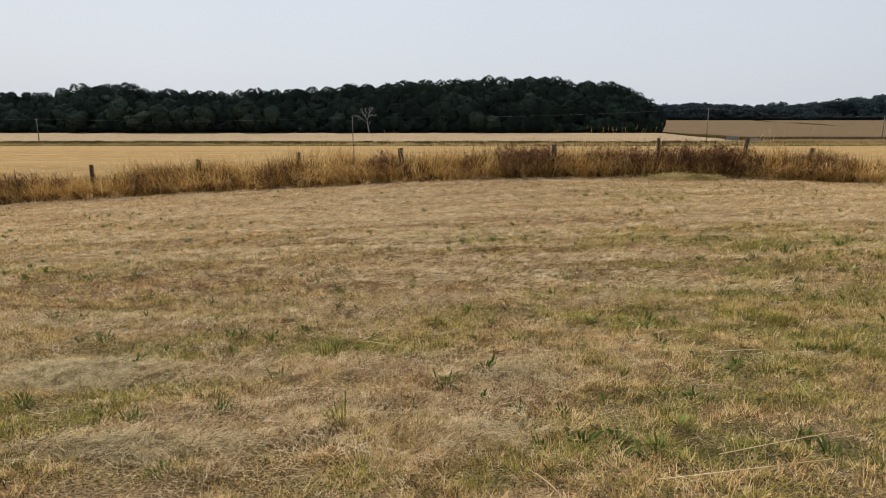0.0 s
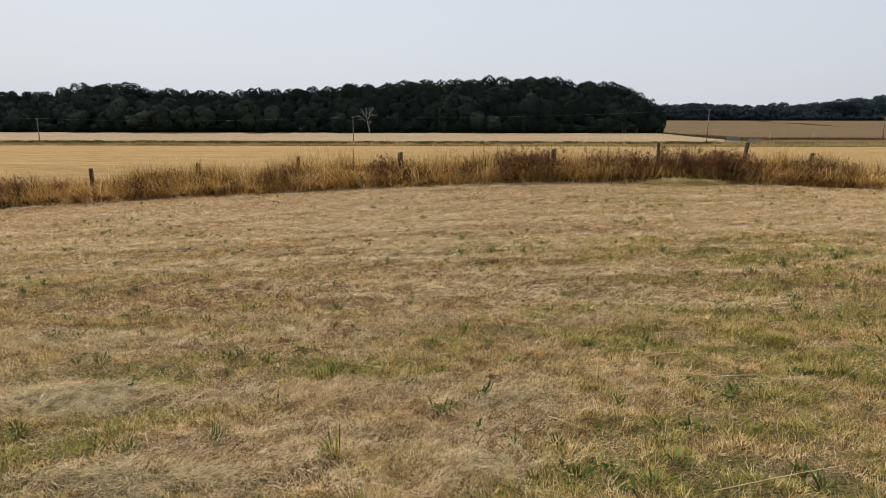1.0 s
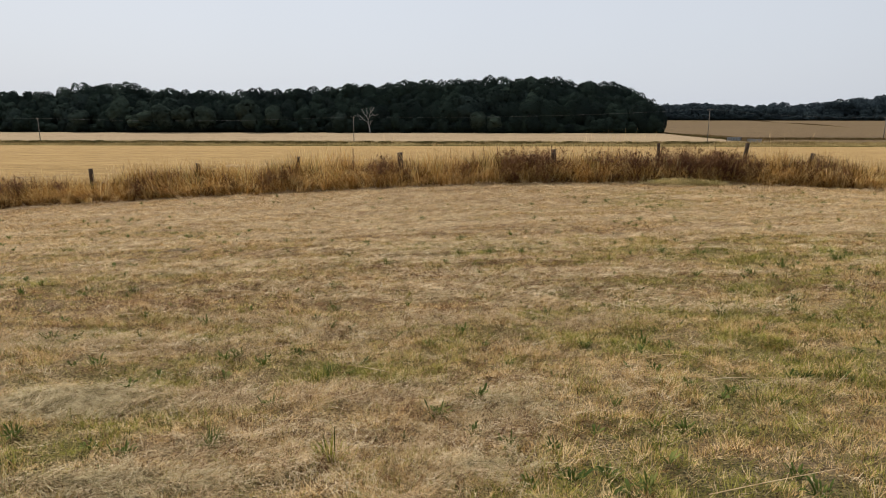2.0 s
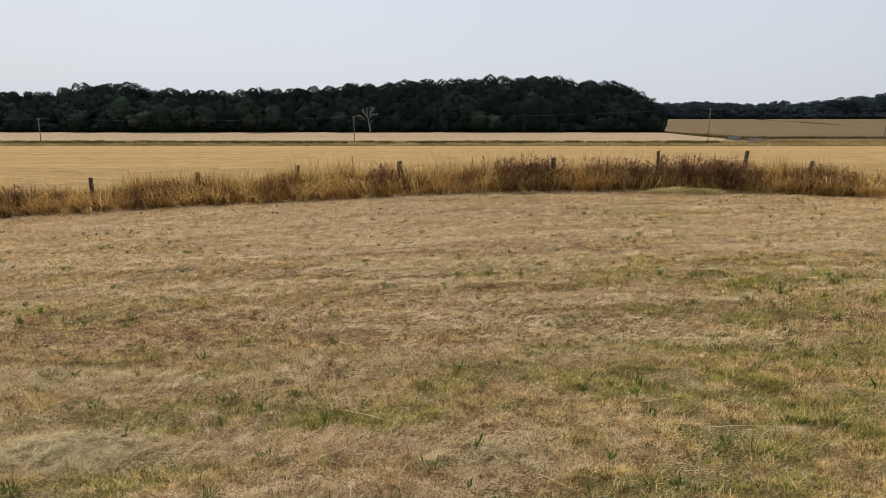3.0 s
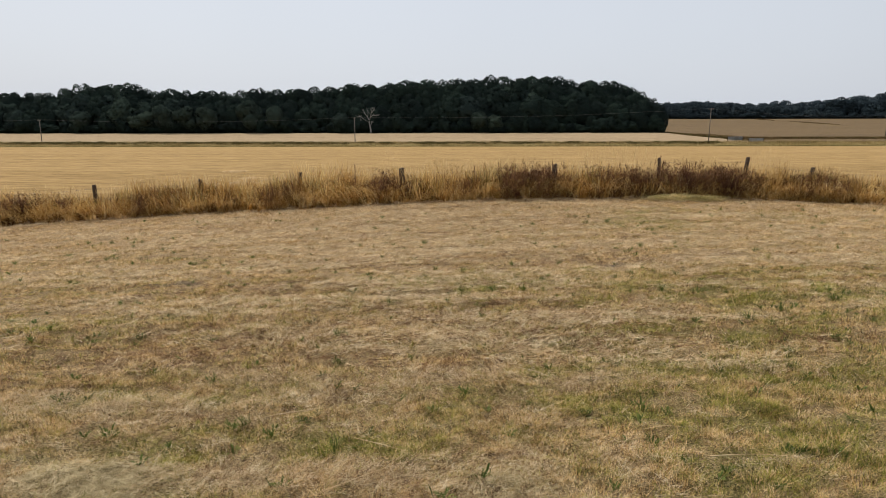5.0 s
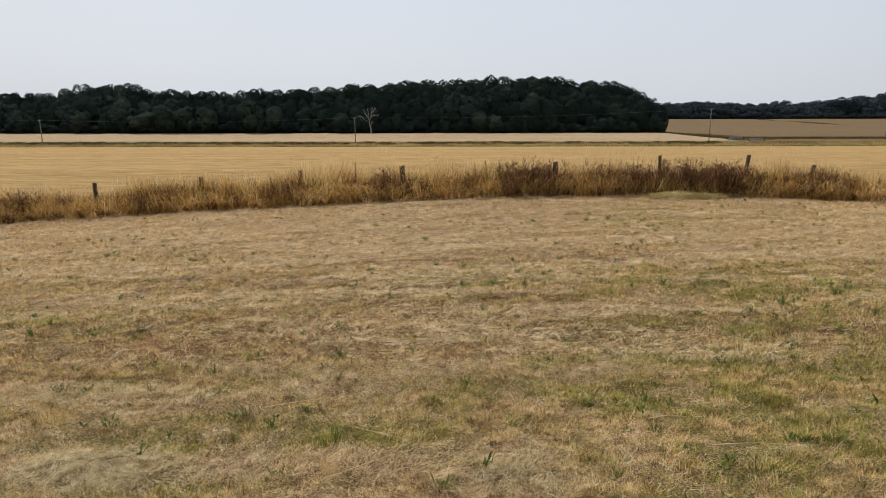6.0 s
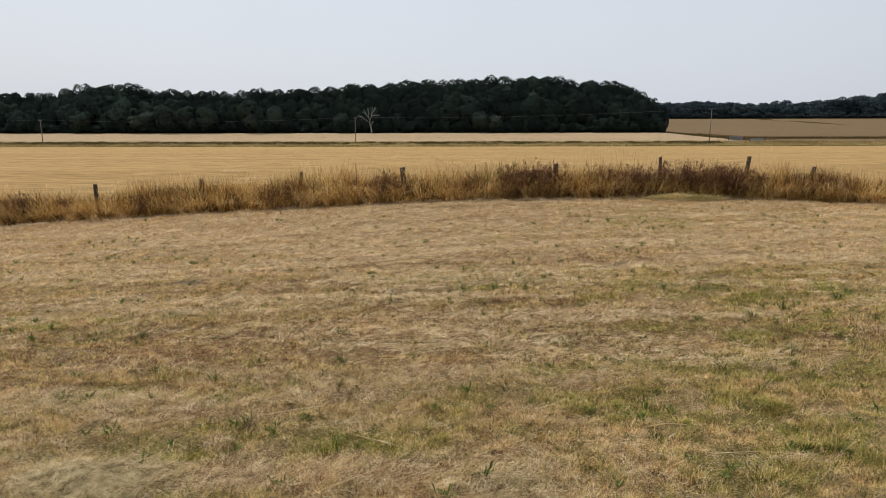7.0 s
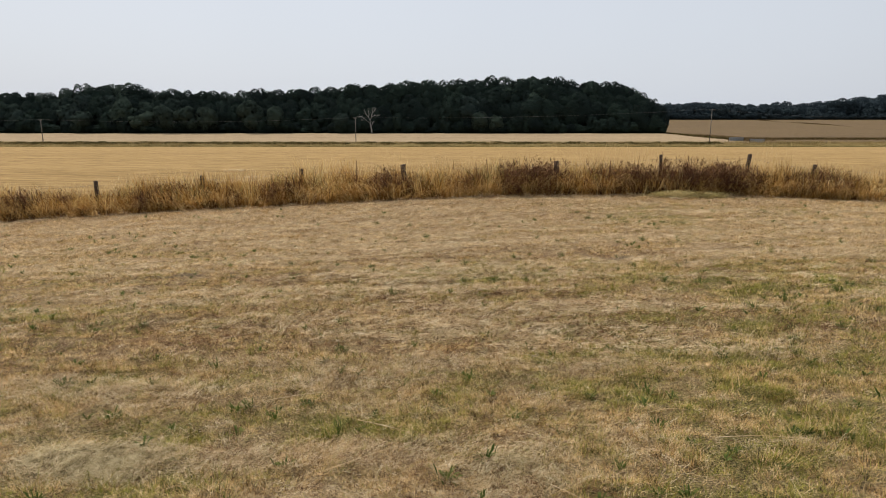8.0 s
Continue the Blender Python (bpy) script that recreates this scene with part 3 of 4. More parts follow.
def tuft_mesh(name, seed, leaves, long, wide, upright, mat, profile=None):
    """A loose rosette of arching, twisted leaves."""
    r = np.random.default_rng(seed)
    a = r.uniform(0, 2 * np.pi, leaves)
    out = np.stack([np.cos(a), np.sin(a), np.zeros(leaves)], 1)
    base = out * r.uniform(0.0, 0.05, leaves)[:, None]
    size = r.uniform(0.4, 1.0, leaves) * long
    up = radians(upright) + r.normal(0, 0.4, leaves)
    tip = base + out * (size * np.cos(up))[:, None] + np.array([0, 0, 1]) * (size * np.abs(np.sin(up)))[:, None]
    bend = np.array([0, 0, 1]) * (0.25 * size)[:, None] + r.normal(0, 0.08, (leaves, 3)) * size[:, None]
    side = np.stack([-out[:, 1], out[:, 0], r.normal(0, 0.5, leaves)], 1)
    side /= np.linalg.norm(side, axis=1, keepdims=True)
    v, f = ribbons(base, tip, wide * r.uniform(0.6, 1.25, leaves), bend, 3, side, profile)
    return mesh_of(name, v, f, [mat])


DOCKS = [(-4.2, 6.08), (-3.55, 6.08), (-1.87, 4.86), (-2.93, 4.52), (-2.74, 4.53), (-1.42, 3.99), (-1.35, 4.05), (-0.94, 4.03), (-0.91, 5.26), (1.01, 4.06), (1.44, 4.19), (1.36, 3.67), (0.02, 3.06),
         (0.19, 2.88), (0.37, 2.78), (0.42, 2.4), (0.6, 2.45), (0.76, 2.47), (-1.08, 2.18), (-2.09, 2.89), (0.25, 3.25), (1.11, 6.08), (-2.22, 3.88), (1.59, 2.5), (-0.9, 3.23)]
SPIKES = [(-3.83, 6.18), (-3.1, 6.16), (-2.21, 4.46), (-1.03, 6.0), (-0.26, 5.59), (2.75, 7.62), (2.8, 7.5), (3.16, 7.51), (1.3, 7.77), (0.66, 7.88), (1.05, 7.81), (0.3, 9.06), (2.01, 7.23), (4.06, 6.39),
          (3.72, 6.63), (4.86, 7.31), (3.2, 4.82), (-5.55, 9.19), (-6.51, 11.83), (-1.07, 2.78), (-0.46, 2.6), (-0.63, 7.25), (5.34, 10.5), (-0.66, 3.65), (-0.72, 3.6)]


def plant(name, meshes, spots, label, group, size):
    for k, (x, y) in enumerate(spots):
        ob = new(name, meshes[k % len(meshes)])
        s = size * rng.uniform(0.75, 1.25)
        ob.matrix_basis = pose(x, y, float(height(x, y)) - 0.004, 0, 0, rng.uniform(0, 360)) @ Matrix.Scale(s, 4)
        tagged(ob, label, "weed", group)


docks = [tuft_mesh("dock_plant", 20 + k, 26, 0.10, 0.014, 44, M_DOCK, (0.3, 0.8, 1.0, 0.65)) for k in range(4)]
spikes = [tuft_mesh("grass_tuft", 40 + k, 46, 0.11, 0.0055, 52, M_DOCK if k % 4 else M_GREEN) for k in range(4)]
plant("dock_plant", docks, DOCKS, "dark green leafy weed in mown dry turf", "weeds in the field", 0.78)
plant("grass_tuft", spikes, SPIKES, "upright tuft of green grass in dry turf", "tufts in the field", 1.0)
wild = rng.uniform(0, 1, (420, 2))
spots = [(float(-8 + 16 * a), float(2.2 + 12 * b3 ** 1.3)) for a, b3 in wild]
spots = [p for p in spots if abs(p[0]) < 0.7 * p[1] and rng.random() < 0.12 + 0.8 * float(greenness(np.array(p[0]), np.array(p[1])))]
plant("dock_plant", docks, spots, "small dark green weed in mown dry turf", "weeds in the field", 0.65)
wild = rng.uniform(0, 1, (70, 2))
plant("grass_tuft", spikes, [(float(-8 + 18 * a), float(4 + 13 * b3)) for a, b3 in wild], "small tuft of green grass in dry turf", "tufts in the field", 0.95)


def small_weeds():
    """Leaf rosettes a hand's width across, past counting, in the turf."""
    n = 1500
    x, y = scatter(n, 1.8, 17.5)
    ok = rng.random(len(x)) < (0.22 + 0.75 * greenness(x, y)) * np.clip(1.7 - y / 9, 0.35, 1)
    x, y = x[ok], y[ok]
    k = 9
    t = np.repeat(np.arange(len(x)), k)
    a = rng.uniform(0, 2 * np.pi, len(t))
    out = np.stack([np.cos(a), np.sin(a), np.zeros(len(t))], 1)
    size = (rng.uniform(0.025, 0.06, len(x)) * (1 + 0.05 * y))[t] * rng.uniform(0.6, 1.1, len(t))
    base = np.stack([x[t], y[t], height(x[t], y[t])], 1) + out * 0.01
    tip = base + out * (size * 0.8)[:, None] + np.array([0, 0, 1]) * (size * rng.uniform(0.3, 1.0, len(t)))[:, None]
    side = np.stack([-out[:, 1], out[:, 0], rng.normal(0, 0.4, len(t))], 1)
    v, f = ribbons(base, tip, size * rng.uniform(0.13, 0.24, len(t)), np.array([0, 0, 0.25]) * size[:, None], 2, side, (0.4, 1.0, 0.8))
    tagged(new("small_weeds", mesh_of("small_weeds", v, f, [M_DOCK])), "small dark green leaves scattered in the mown turf", "weed", kind="stuff")


small_weeds()


def long_straw(x0, y0, x1, y1):
    z0, z1 = float(height(x0, y0)) + 0.03, float(height(x1, y1)) + 0.03
    sway = rng.uniform(-0.02, 0.02)
    pts = []
    for k in range(9):
        s = k / 8
        x, y = x0 + (x1 - x0) * s, y0 + (y1 - y0) * s + sway * math.sin(math.pi * s)
        pts.append((x, y, max(z0 + (z1 - z0) * s, float(height(x, y)) + 0.012) + 0.01 * math.sin(3.1 * s)))
    v, f = tube(pts, [0.0024 - 0.00015 * k for k in range(9)], 5)
    tagged(new("straw_stem", mesh_of("straw_stem", v, f, [M_LITTER])), "long pale straw stem lying on turf", "straw", "long straws")


for ends in ((1.13, 2.32, 1.76, 2.47), (0.81, 2.12, 1.54, 2.23), (1.63, 3.47, 2.18, 3.48), (1.36, 3.82, 1.61, 3.82), (0.57, 3.01, 0.72, 2.83), (0.6, 4.97, 0.95, 4.67), (0.33, 2.2, 0.44, 2.01), (-0.62, 3.1, -0.2, 3.45), (-1.25, 4.1, -0.8, 4.2), (-0.55, 3.75, -0.2, 3.55)):
    long_straw(*ends)


# ---------------------------------------------------------------- the fence and its weeds
POSTS = [(-14.3, 19.6, 1.0, 0.055, 2), (-10.95, 19.6, 0.98, 0.075, -1), (-7.65, 19.6, 0.95, 0.07, 1), (-4.51, 19.6, 1.0, 0.06, 2), (-1.25, 19.6, 0.98, 0.1, -4), (3.44, 19.6, 0.97, 0.095, 1),
         (6.72, 19.6, 1.15, 0.06, -2), (9.32, 19.6, 1.22, 0.07, 5), (11.46, 19.6, 0.98, 0.075, 1), (14.8, 19.6, 1.0, 0.07, 0)]


def build_fence():
    fence = tagged(new("fence"), "weathered post and wire fence in tall dry weeds", "fence")
    tops = []
    for k, (x, y, tall, r, lean) in enumerate(POSTS):
        z = float(height(x, y))
        q = np.random.default_rng(100 + k)
        pts, radii = [], []
        for s in range(7):
            pts.append((0.006 * q.normal(), 0.006 * q.normal(), -0.3 + (tall + 0.3) * s / 6))
            radii.append(0.88 * r * (1.05 - 0.12 * s / 6) * q.uniform(0.94, 1.05))
        v, f = tube(pts, radii, 9)
        v = v + q.normal(0, 0.05 * r, v.shape)
        v[-9:, 2] += (v[-9:, 0]) * q.uniform(-0.25, 0.25)
        post = part("post", mesh_of("post", v, f, [M_POST]), fence)
        post.matrix_basis = pose(x, y, z, 0, lean, q.uniform(0, 40) - 20)
        tops.append(Vector((x + math.sin(radians(lean)) * tall * 0.9, y - r, z + tall)))
    for drop in (0.12, 0.42, 0.72):
        for a, b2 in zip(tops, tops[1:]):
            pts = [a.lerp(b2, s / 8) + Vector((0, 0, -drop - 0.05 * math.sin(math.pi * s / 8))) for s in range(9)]
            v, f = tube(pts, [0.002] * 9, 4)
            part("wire", mesh_of("wire", v, f, [M_WIRE]), fence)
    return fence


build_fence()


DARK = [(-13.4, 0.6, 0.9), (-12.5, 0.5, 0.9), (-11.6, 0.5, 0.9), (-10.6, 0.4, 0.5), (-9.3, 0.35, 0.5), (-8.1, 0.5, 0.8), (-7.2, 0.25, 0.6), (-4.9, 0.35, 0.5), (-3.9, 0.25, 0.4), (-1.75, 0.35, 0.8), (-0.4, 0.3, 0.3), (0.9, 0.35, 0.6), (1.9, 0.4, 0.6), (2.5, 0.5, 0.7), (3.2, 0.55, 1.0), (4.7, 0.5, 0.65),
        (5.5, 0.5, 0.8), (6.6, 0.55, 0.9), (7.6, 0.6, 1.0), (8.5, 0.45, 0.9), (10.4, 0.4, 0.6), (11.3, 0.55, 1.0), (14.2, 0.5, 0.6)]


def gloom(x):
    """How far dead brown weeds outdo the golden grass along the fence, 0 to 1."""
    return np.clip(sum(1.1 * a * np.exp(-((x - c) / (1.2 * w)) ** 2) for c, w, a in DARK), 0, 1)


def toned(name, v, f, tone, mat, label):
    """A mesh of blades; tone holds one value a blade."""
    me = mesh_of(name, v, f, [mat])
    per = len(v) // len(tone)
    me.attributes.new("tone", "FLOAT", "POINT").data.foreach_set("value", np.repeat(np.clip(tone, 0, 1), per).astype(np.float32))
    return tagged(new(name, me), label, "grass", kind="stuff")


def fence_blades(name, mat, k, each, y0, y1, tall, wide, reach, comb, fan, tone, label, keep=None, segs=1, fall=0.0, forward=0.0):
    """Tussocks along the fence: the blades of one share a lean and a shade. fall: how far their tips sink back to the ground."""
    cx, cy = rng.uniform(-17.5, 17.5, k), rng.uniform(y0, y1, k)
    clump = lumps(cx, cy, 0.55, 1.0, 3, len(name) * 7.0)
    ok = rng.random(k) < (np.clip(3.4 * (clump - 0.3), 0.12, 1) if keep is None else keep(cx, clump))
    cx, cy, clump = cx[ok], cy[ok], clump[ok]
    k = len(cx)
    big = rng.uniform(*tall, k) * (0.86 + 0.14 * np.exp(-((cx - 1.5) / 6) ** 2) + 0.08 * (cx < -3) + 0.45 * (lumps(cx, 0 * cx, 1.1, 1.0, 2, 55.0) - 0.5)) * (0.72 + 0.55 * clump)
    lean_x = rng.normal(0, comb, k) + 1.6 * comb * (lumps(cx, cy, 0.7, 1.0, 2, 90.0) - 0.5)
    lean_y = rng.normal(-forward, 0.6 * comb, k)
    shade = tone(cx, cy, rng.random(k)) + 0.95 * (lumps(cx, cy, 0.36, 1.0, 2, 150.0) - 0.5)
    big = big * (0.82 + 0.36 * lumps(cx, cy, 0.34, 1.0, 2, 31.0))
    t = np.repeat(np.arange(k), each)
    n = len(t)
    a, d = rng.uniform(0, 2 * np.pi, n), reach * np.sqrt(rng.random(n))
    x, y = cx[t] + 1.3 * d * np.cos(a), cy[t] + d * np.sin(a)
    h = big[t] * rng.uniform(0.45, 1.06, n)
    out = np.stack([lean_x[t] + rng.normal(0, fan, n) + 0.5 * fan * np.cos(a), lean_y[t] + rng.normal(0, 0.8 * fan, n), np.zeros(n)], 1) * h[:, None]
    sink = np.clip(fall * rng.uniform(0.6, 1.2, n), 0, 0.95)
    base = np.stack([x, y, height(x, y) - 0.02], 1)
    tip = base + out + np.array([0, 0, 1]) * (h * (1 - sink))[:, None]
    bend = np.array([0, 0, 1]) * (h * (0.08 + 0.62 * sink))[:, None] - 0.12 * out
    v, f = ribbons(base, tip, rng.uniform(0.6, 1.4, n) * wide, bend, segs, None, (1.0, 0.85, 0.6)[:segs + 1])
    return toned(name, v, f, shade[t] + rng.normal(0.02, 0.21, n), mat, label)


def tall_grass():
    gold = lambda x, y, u: 0.55 - 0.06 * (x < -2) + 0.48 * u - 0.3 * gloom(x)
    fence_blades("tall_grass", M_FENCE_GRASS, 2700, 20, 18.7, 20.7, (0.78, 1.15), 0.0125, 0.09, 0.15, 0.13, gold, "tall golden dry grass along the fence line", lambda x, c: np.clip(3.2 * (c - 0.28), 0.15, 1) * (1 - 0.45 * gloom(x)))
    # dead russet grass, its tone sunk further for the shade within the clumps
    fence_blades("russet_grass", M_FENCE_GRASS, 2700, 22, 18.5, 19.7, (0.38, 0.92), 0.013, 0.13, 0.3, 0.35, lambda x, y, u: 0.12 + 0.28 * u ** 1.5 - 0.08 * gloom(x), "russet brown dead grass under the fence, base shade in its tone", lambda x, c: 0.6 + 0.4 * gloom(x))
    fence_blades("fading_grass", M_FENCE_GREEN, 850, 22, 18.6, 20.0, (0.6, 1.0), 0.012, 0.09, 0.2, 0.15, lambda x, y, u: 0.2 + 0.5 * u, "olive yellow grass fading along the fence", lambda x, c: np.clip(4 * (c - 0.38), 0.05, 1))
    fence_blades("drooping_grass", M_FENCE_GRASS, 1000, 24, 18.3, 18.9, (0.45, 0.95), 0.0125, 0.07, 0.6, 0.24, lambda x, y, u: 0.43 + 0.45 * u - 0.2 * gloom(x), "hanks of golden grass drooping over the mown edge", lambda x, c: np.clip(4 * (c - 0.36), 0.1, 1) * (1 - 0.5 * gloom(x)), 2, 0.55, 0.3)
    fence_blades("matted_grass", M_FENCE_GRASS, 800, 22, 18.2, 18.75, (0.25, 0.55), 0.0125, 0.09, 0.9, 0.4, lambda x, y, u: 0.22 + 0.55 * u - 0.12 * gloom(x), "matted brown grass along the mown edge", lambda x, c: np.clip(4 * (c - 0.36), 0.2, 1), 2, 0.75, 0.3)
    fence_blades("edge_grass", M_FENCE_GRASS, 900, 12, 20.6, 22.6, (0.5, 0.9), 0.008, 0.1, 0.15, 0.12, lambda x, y, u: 0.55 + 0.35 * u, "thin golden grass between fence and stubble", lambda x, c: np.clip(3 * (c - 0.3), 0.1, 1) * 0.8)
    n = 5200
    x, y = rng.uniform(-17.5, 17.5, n), rng.uniform(17.85, 18.45, n)
    ok = rng.random(n) < np.clip(3.5 * (lumps(x, y, 0.5, 2.0, 2, 33.0) - 0.36), 0.08, 1)
    x, y = x[ok], y[ok]
    n = len(x)
    base = np.stack([x, y, height(x, y) + rng.uniform(0.01, 0.09, n)], 1)
    tip = base + np.stack([rng.normal(0, 0.2, n), rng.normal(-0.03, 0.12, n), rng.normal(0, 0.03, n)], 1)
    v, f = ribbons(base, tip, rng.uniform(0.008, 0.018, n), np.array([0, 0, 0.02]) * np.ones((n, 1)), 1)
    tagged(new("raked_straw", mesh_of("raked_straw", v, f, [M_LITTER])), "loose pale straw raked against the fence weeds", "straw", kind="stuff")
    # bleached stalks that lie and lean every way through the dead weeds
    n = 15000
    x, y = rng.uniform(-17.5, 17.5, n), rng.uniform(18.15, 19.3, n)
    ok = rng.random(n) < 0.4 + 0.6 * gloom(x)
    x, y = x[ok], y[ok]
    n = len(x)
    slant = rng.normal(0, 0.85, n)
    size = rng.uniform(0.25, 0.75, n)
    base = np.stack([x, y, height(x, y) + rng.uniform(0, 0.3, n)], 1)
    tip = base + np.stack([size * np.sin(slant), size * rng.normal(-0.15, 0.25, n), 0.75 * size * np.abs(np.cos(slant))], 1)
    bend = np.stack([rng.normal(0, 0.05, n), np.zeros(n), rng.uniform(0, 0.1, n)], 1)
    v, f = ribbons(base, tip, rng.uniform(0.007, 0.014, n), bend, 2, None, (1.0, 0.8, 0.6))
    toned("bleached_stalks", v, f, rng.uniform(0.45, 1.0, n), M_FENCE_GRASS, "bleached dry stalks leaning among dead weeds by fence")
    # low heaps of raked hay before the weeds
    n = 1500
    x, y = np.where(rng.random(n) < 0.6, rng.normal(6.5, 0.35, n), rng.normal(7.5, 0.28, n)), rng.normal(17.93, 0.12, n)
    lift = 0.2 * np.exp(-((y - 17.93) / 0.2) ** 2) * lumps(x, y, 0.22, 1.8, 2, 11.0)
    base = np.stack([x, y, height(x, y) + 0.01 + lift * rng.uniform(0.2, 1.2, n)], 1)
    tip = base + np.stack([rng.normal(0.05, 0.3, n), rng.normal(0, 0.1, n), rng.normal(-0.03, 0.03, n)], 1)
    v, f = ribbons(base, tip, rng.uniform(0.008, 0.017, n), np.array([0, 0, 1]) * rng.uniform(0.0, 0.09, n)[:, None], 2)
    toned("raked_hay", v, f, 0.9 + 0.7 * (lumps(x, y, 0.2, 2.0, 2, 5.0) - 0.5) + rng.normal(0, 0.18, n), M_FENCE_GREEN, "low heap of raked yellow hay before the weeds")
    # seed-bearing stems above the rest
    n = 1100
    x, y = rng.uniform(-17.5, 17.5, n), rng.uniform(18.9, 20.8, n)
    h = rng.uniform(0.75, 1.12, n)
    x[:90] = np.concatenate([rng.normal(5.3, 0.8, 55), rng.normal(-1.9, 0.2, 12), rng.normal(10.2, 0.4, 23)])
    h[:90] = rng.uniform(1.25, 1.65, 90)
    a = rng.uniform(0, 2 * np.pi, n)
    out = np.stack([np.cos(a), np.sin(a), np.zeros(n)], 1) * rng.uniform(0.02, 0.28, n)[:, None]
    base = np.stack([x, y, height(x, y)], 1)
    tip = base + out + np.array([0, 0, 1]) * h[:, None]
    stems = ribbons(base, tip, np.full(n, 0.0045), -0.3 * out, 2, None, (1.0, 0.95, 0.9))
    low = tip - (out + np.array([0, 0, 1]) * h[:, None]) * rng.uniform(0.10, 0.17, n)[:, None]
    heads = ribbons(low, tip + out * 0.12, rng.uniform(0.006, 0.011, n), 0.05 * out, 1)
    v, f = joined([stems, heads])
    tagged(new("seeding_grass", mesh_of("seeding_grass", v, f, [M_SEED])), "dry grass stems with seed heads by the fence", "grass", kind="stuff")


tall_grass()


def straw_streak(x0, x1, y0, y1, n, size, lift, where):
    """Pale straw that the harvester dropped in a strip along the rows."""
    x = rng.uniform(x0, x1, n)
    y = y0 + (y1 - y0) * (x - x0) / (x1 - x0) + rng.normal(0, 1.6 * size, n)
    ok = rng.random(n) < np.clip(4 * (lumps(x, y, 2 * size, 2.0, 2, 61.0) - 0.33), 0.1, 1)
    x, y = x[ok], y[ok]
    n = len(x)
    base = np.stack([x, y, height(x, y) + rng.uniform(0.1, 1.0, n) * lift], 1)
    tip = base + np.stack([rng.normal(0, 1.1 * size, n), rng.normal(0, 0.4 * size, n), np.zeros(n)], 1)
    tip[:, 2] = height(tip[:, 0], tip[:, 1]) + rng.uniform(0.1, 1.0, n) * lift
    v, f = ribbons(base, tip, size * rng.uniform(0.05, 0.1, n), np.array([0, 0, 0.15 * lift]) * np.ones((n, 1)), 1)
    tagged(new("straw_strip", mesh_of("straw_strip", v, f, [M_LITTER])), "strip of pale straw left on the " + where, "straw", kind="stuff")


for x0, x1, yy, n in ((-12.5, -10.4, 34.4, 900), (-18.0, -16.4, 51.5, 600), (-13.0, -11.9, 39.8, 260)):
    straw_streak(x0, x1, yy, yy, n, 0.28, 0.2, "corn stubble")
for x0, x1, y0, y1, n in ((-0.4, 1.9, 10.9, 11.3, 1500), (1.5, 4.0, 11.4, 11.7, 1300), (-1.5, 0.2, 12.6, 12.5, 500)):
    straw_streak(x0, x1, y0, y1, n, 0.09, 0.05, "mown turf")


def weed_stalk(seed):
    """A dead stalk about 1 m tall: side twigs, and ragged seed husks along them."""
    r = np.random.default_rng(seed)
    base, tip = np.zeros(3), np.array([r.normal(0, 0.16), r.normal(0, 0.14), r.uniform(0.75, 1.0)])
    twigs, bits = [(base, tip)], []
    for _ in range(8):
        p = base + (tip - base) * r.uniform(0.2, 0.92)
        twigs.append((p, p + np.array([r.normal(0, 0.14), r.normal(0, 0.14), r.uniform(0.0, 0.2)])))
    for p, q in twigs:
        bits.append(ribbons(p[None], q[None], np.array([0.010]), np.zeros((1, 3)), 1))
        k = 12
        at = p + (q - p) * r.uniform(0.15, 1.02, k)[:, None] + r.normal(0, 0.02, (k, 3))
        way = r.normal(0, 1, (k, 3)) * np.array([0.06, 0.06, 0.05]) + np.array([0, 0, 0.045]) * np.where(r.random((k, 1)) < 0.6, 1, -1)
        bits.append(ribbons(at, at + way, r.uniform(0.009, 0.02, k), np.zeros((k, 3)), 0))
    v, f = joined(bits)
    return mesh_of("stalk", v, f, [M_WEED])


def build_weeds():
    stalks = [weed_stalk(300 + k) for k in range(8)]
    spots = [(-13.2, 0.9), (-12.6, 0.8), (-11.6, 0.75), (-8.9, 0.65), (-8.2, 0.7), (-6.2, 0.6), (-5.2, 0.75), (-4.4, 0.8), (-2.2, 0.8), (-1.7, 0.9), (-1.0, 0.75), (0.6, 0.7), (2.3, 0.9), (2.8, 0.95), (3.2, 0.9), (2.6, 0.8), (3.5, 0.85),
             (5.7, 0.8), (6.8, 0.9), (7.8, 0.9), (8.4, 0.85), (11.5, 0.8), (5.4, 0.85), (5.9, 0.95), (6.5, 1.0), (7.0, 0.95), (7.5, 0.85), (8.1, 0.9), (8.6, 0.95), (8.8, 0.8), (10.4, 0.75), (11.2, 0.8), (11.8, 0.75), (11.0, 0.8), (13.8, 0.6), (4.6, 0.9), (5.1, 1.0), (1.8, 0.85), (2.1, 0.9), (9.0, 0.85), (10.7, 0.8), (11.6, 0.9), (7.2, 1.0), (8.3, 1.0), (3.0, 1.0)]
    for k, (x, s) in enumerate(spots):
        y = 18.56 + rng.uniform(-0.12, 0.35)
        thing = new("dead_weed")
        for j in range(22):
            stalk = part("stalk", stalks[int(rng.integers(8))], thing)
            a, d = rng.uniform(0, 6.28), 0.5 * rng.random() ** 0.6
            stalk.matrix_basis = pose(d * math.cos(a), 0.8 * d * math.sin(a), 0, rng.uniform(-14, 14), rng.uniform(-22, 22), rng.uniform(0, 360)) @ Matrix.Scale(rng.uniform(0.6, 1.05), 4)
        thing.matrix_basis = pose(x, y, float(height(x, y)) - 0.01, 0, 0, rng.uniform(0, 360)) @ Matrix.Scale(s * rng.uniform(1.0, 1.2), 4)
        tagged(thing, "dead dark brown weed in tall grass by fence", "weed", "dead weeds along the fence")


build_weeds()


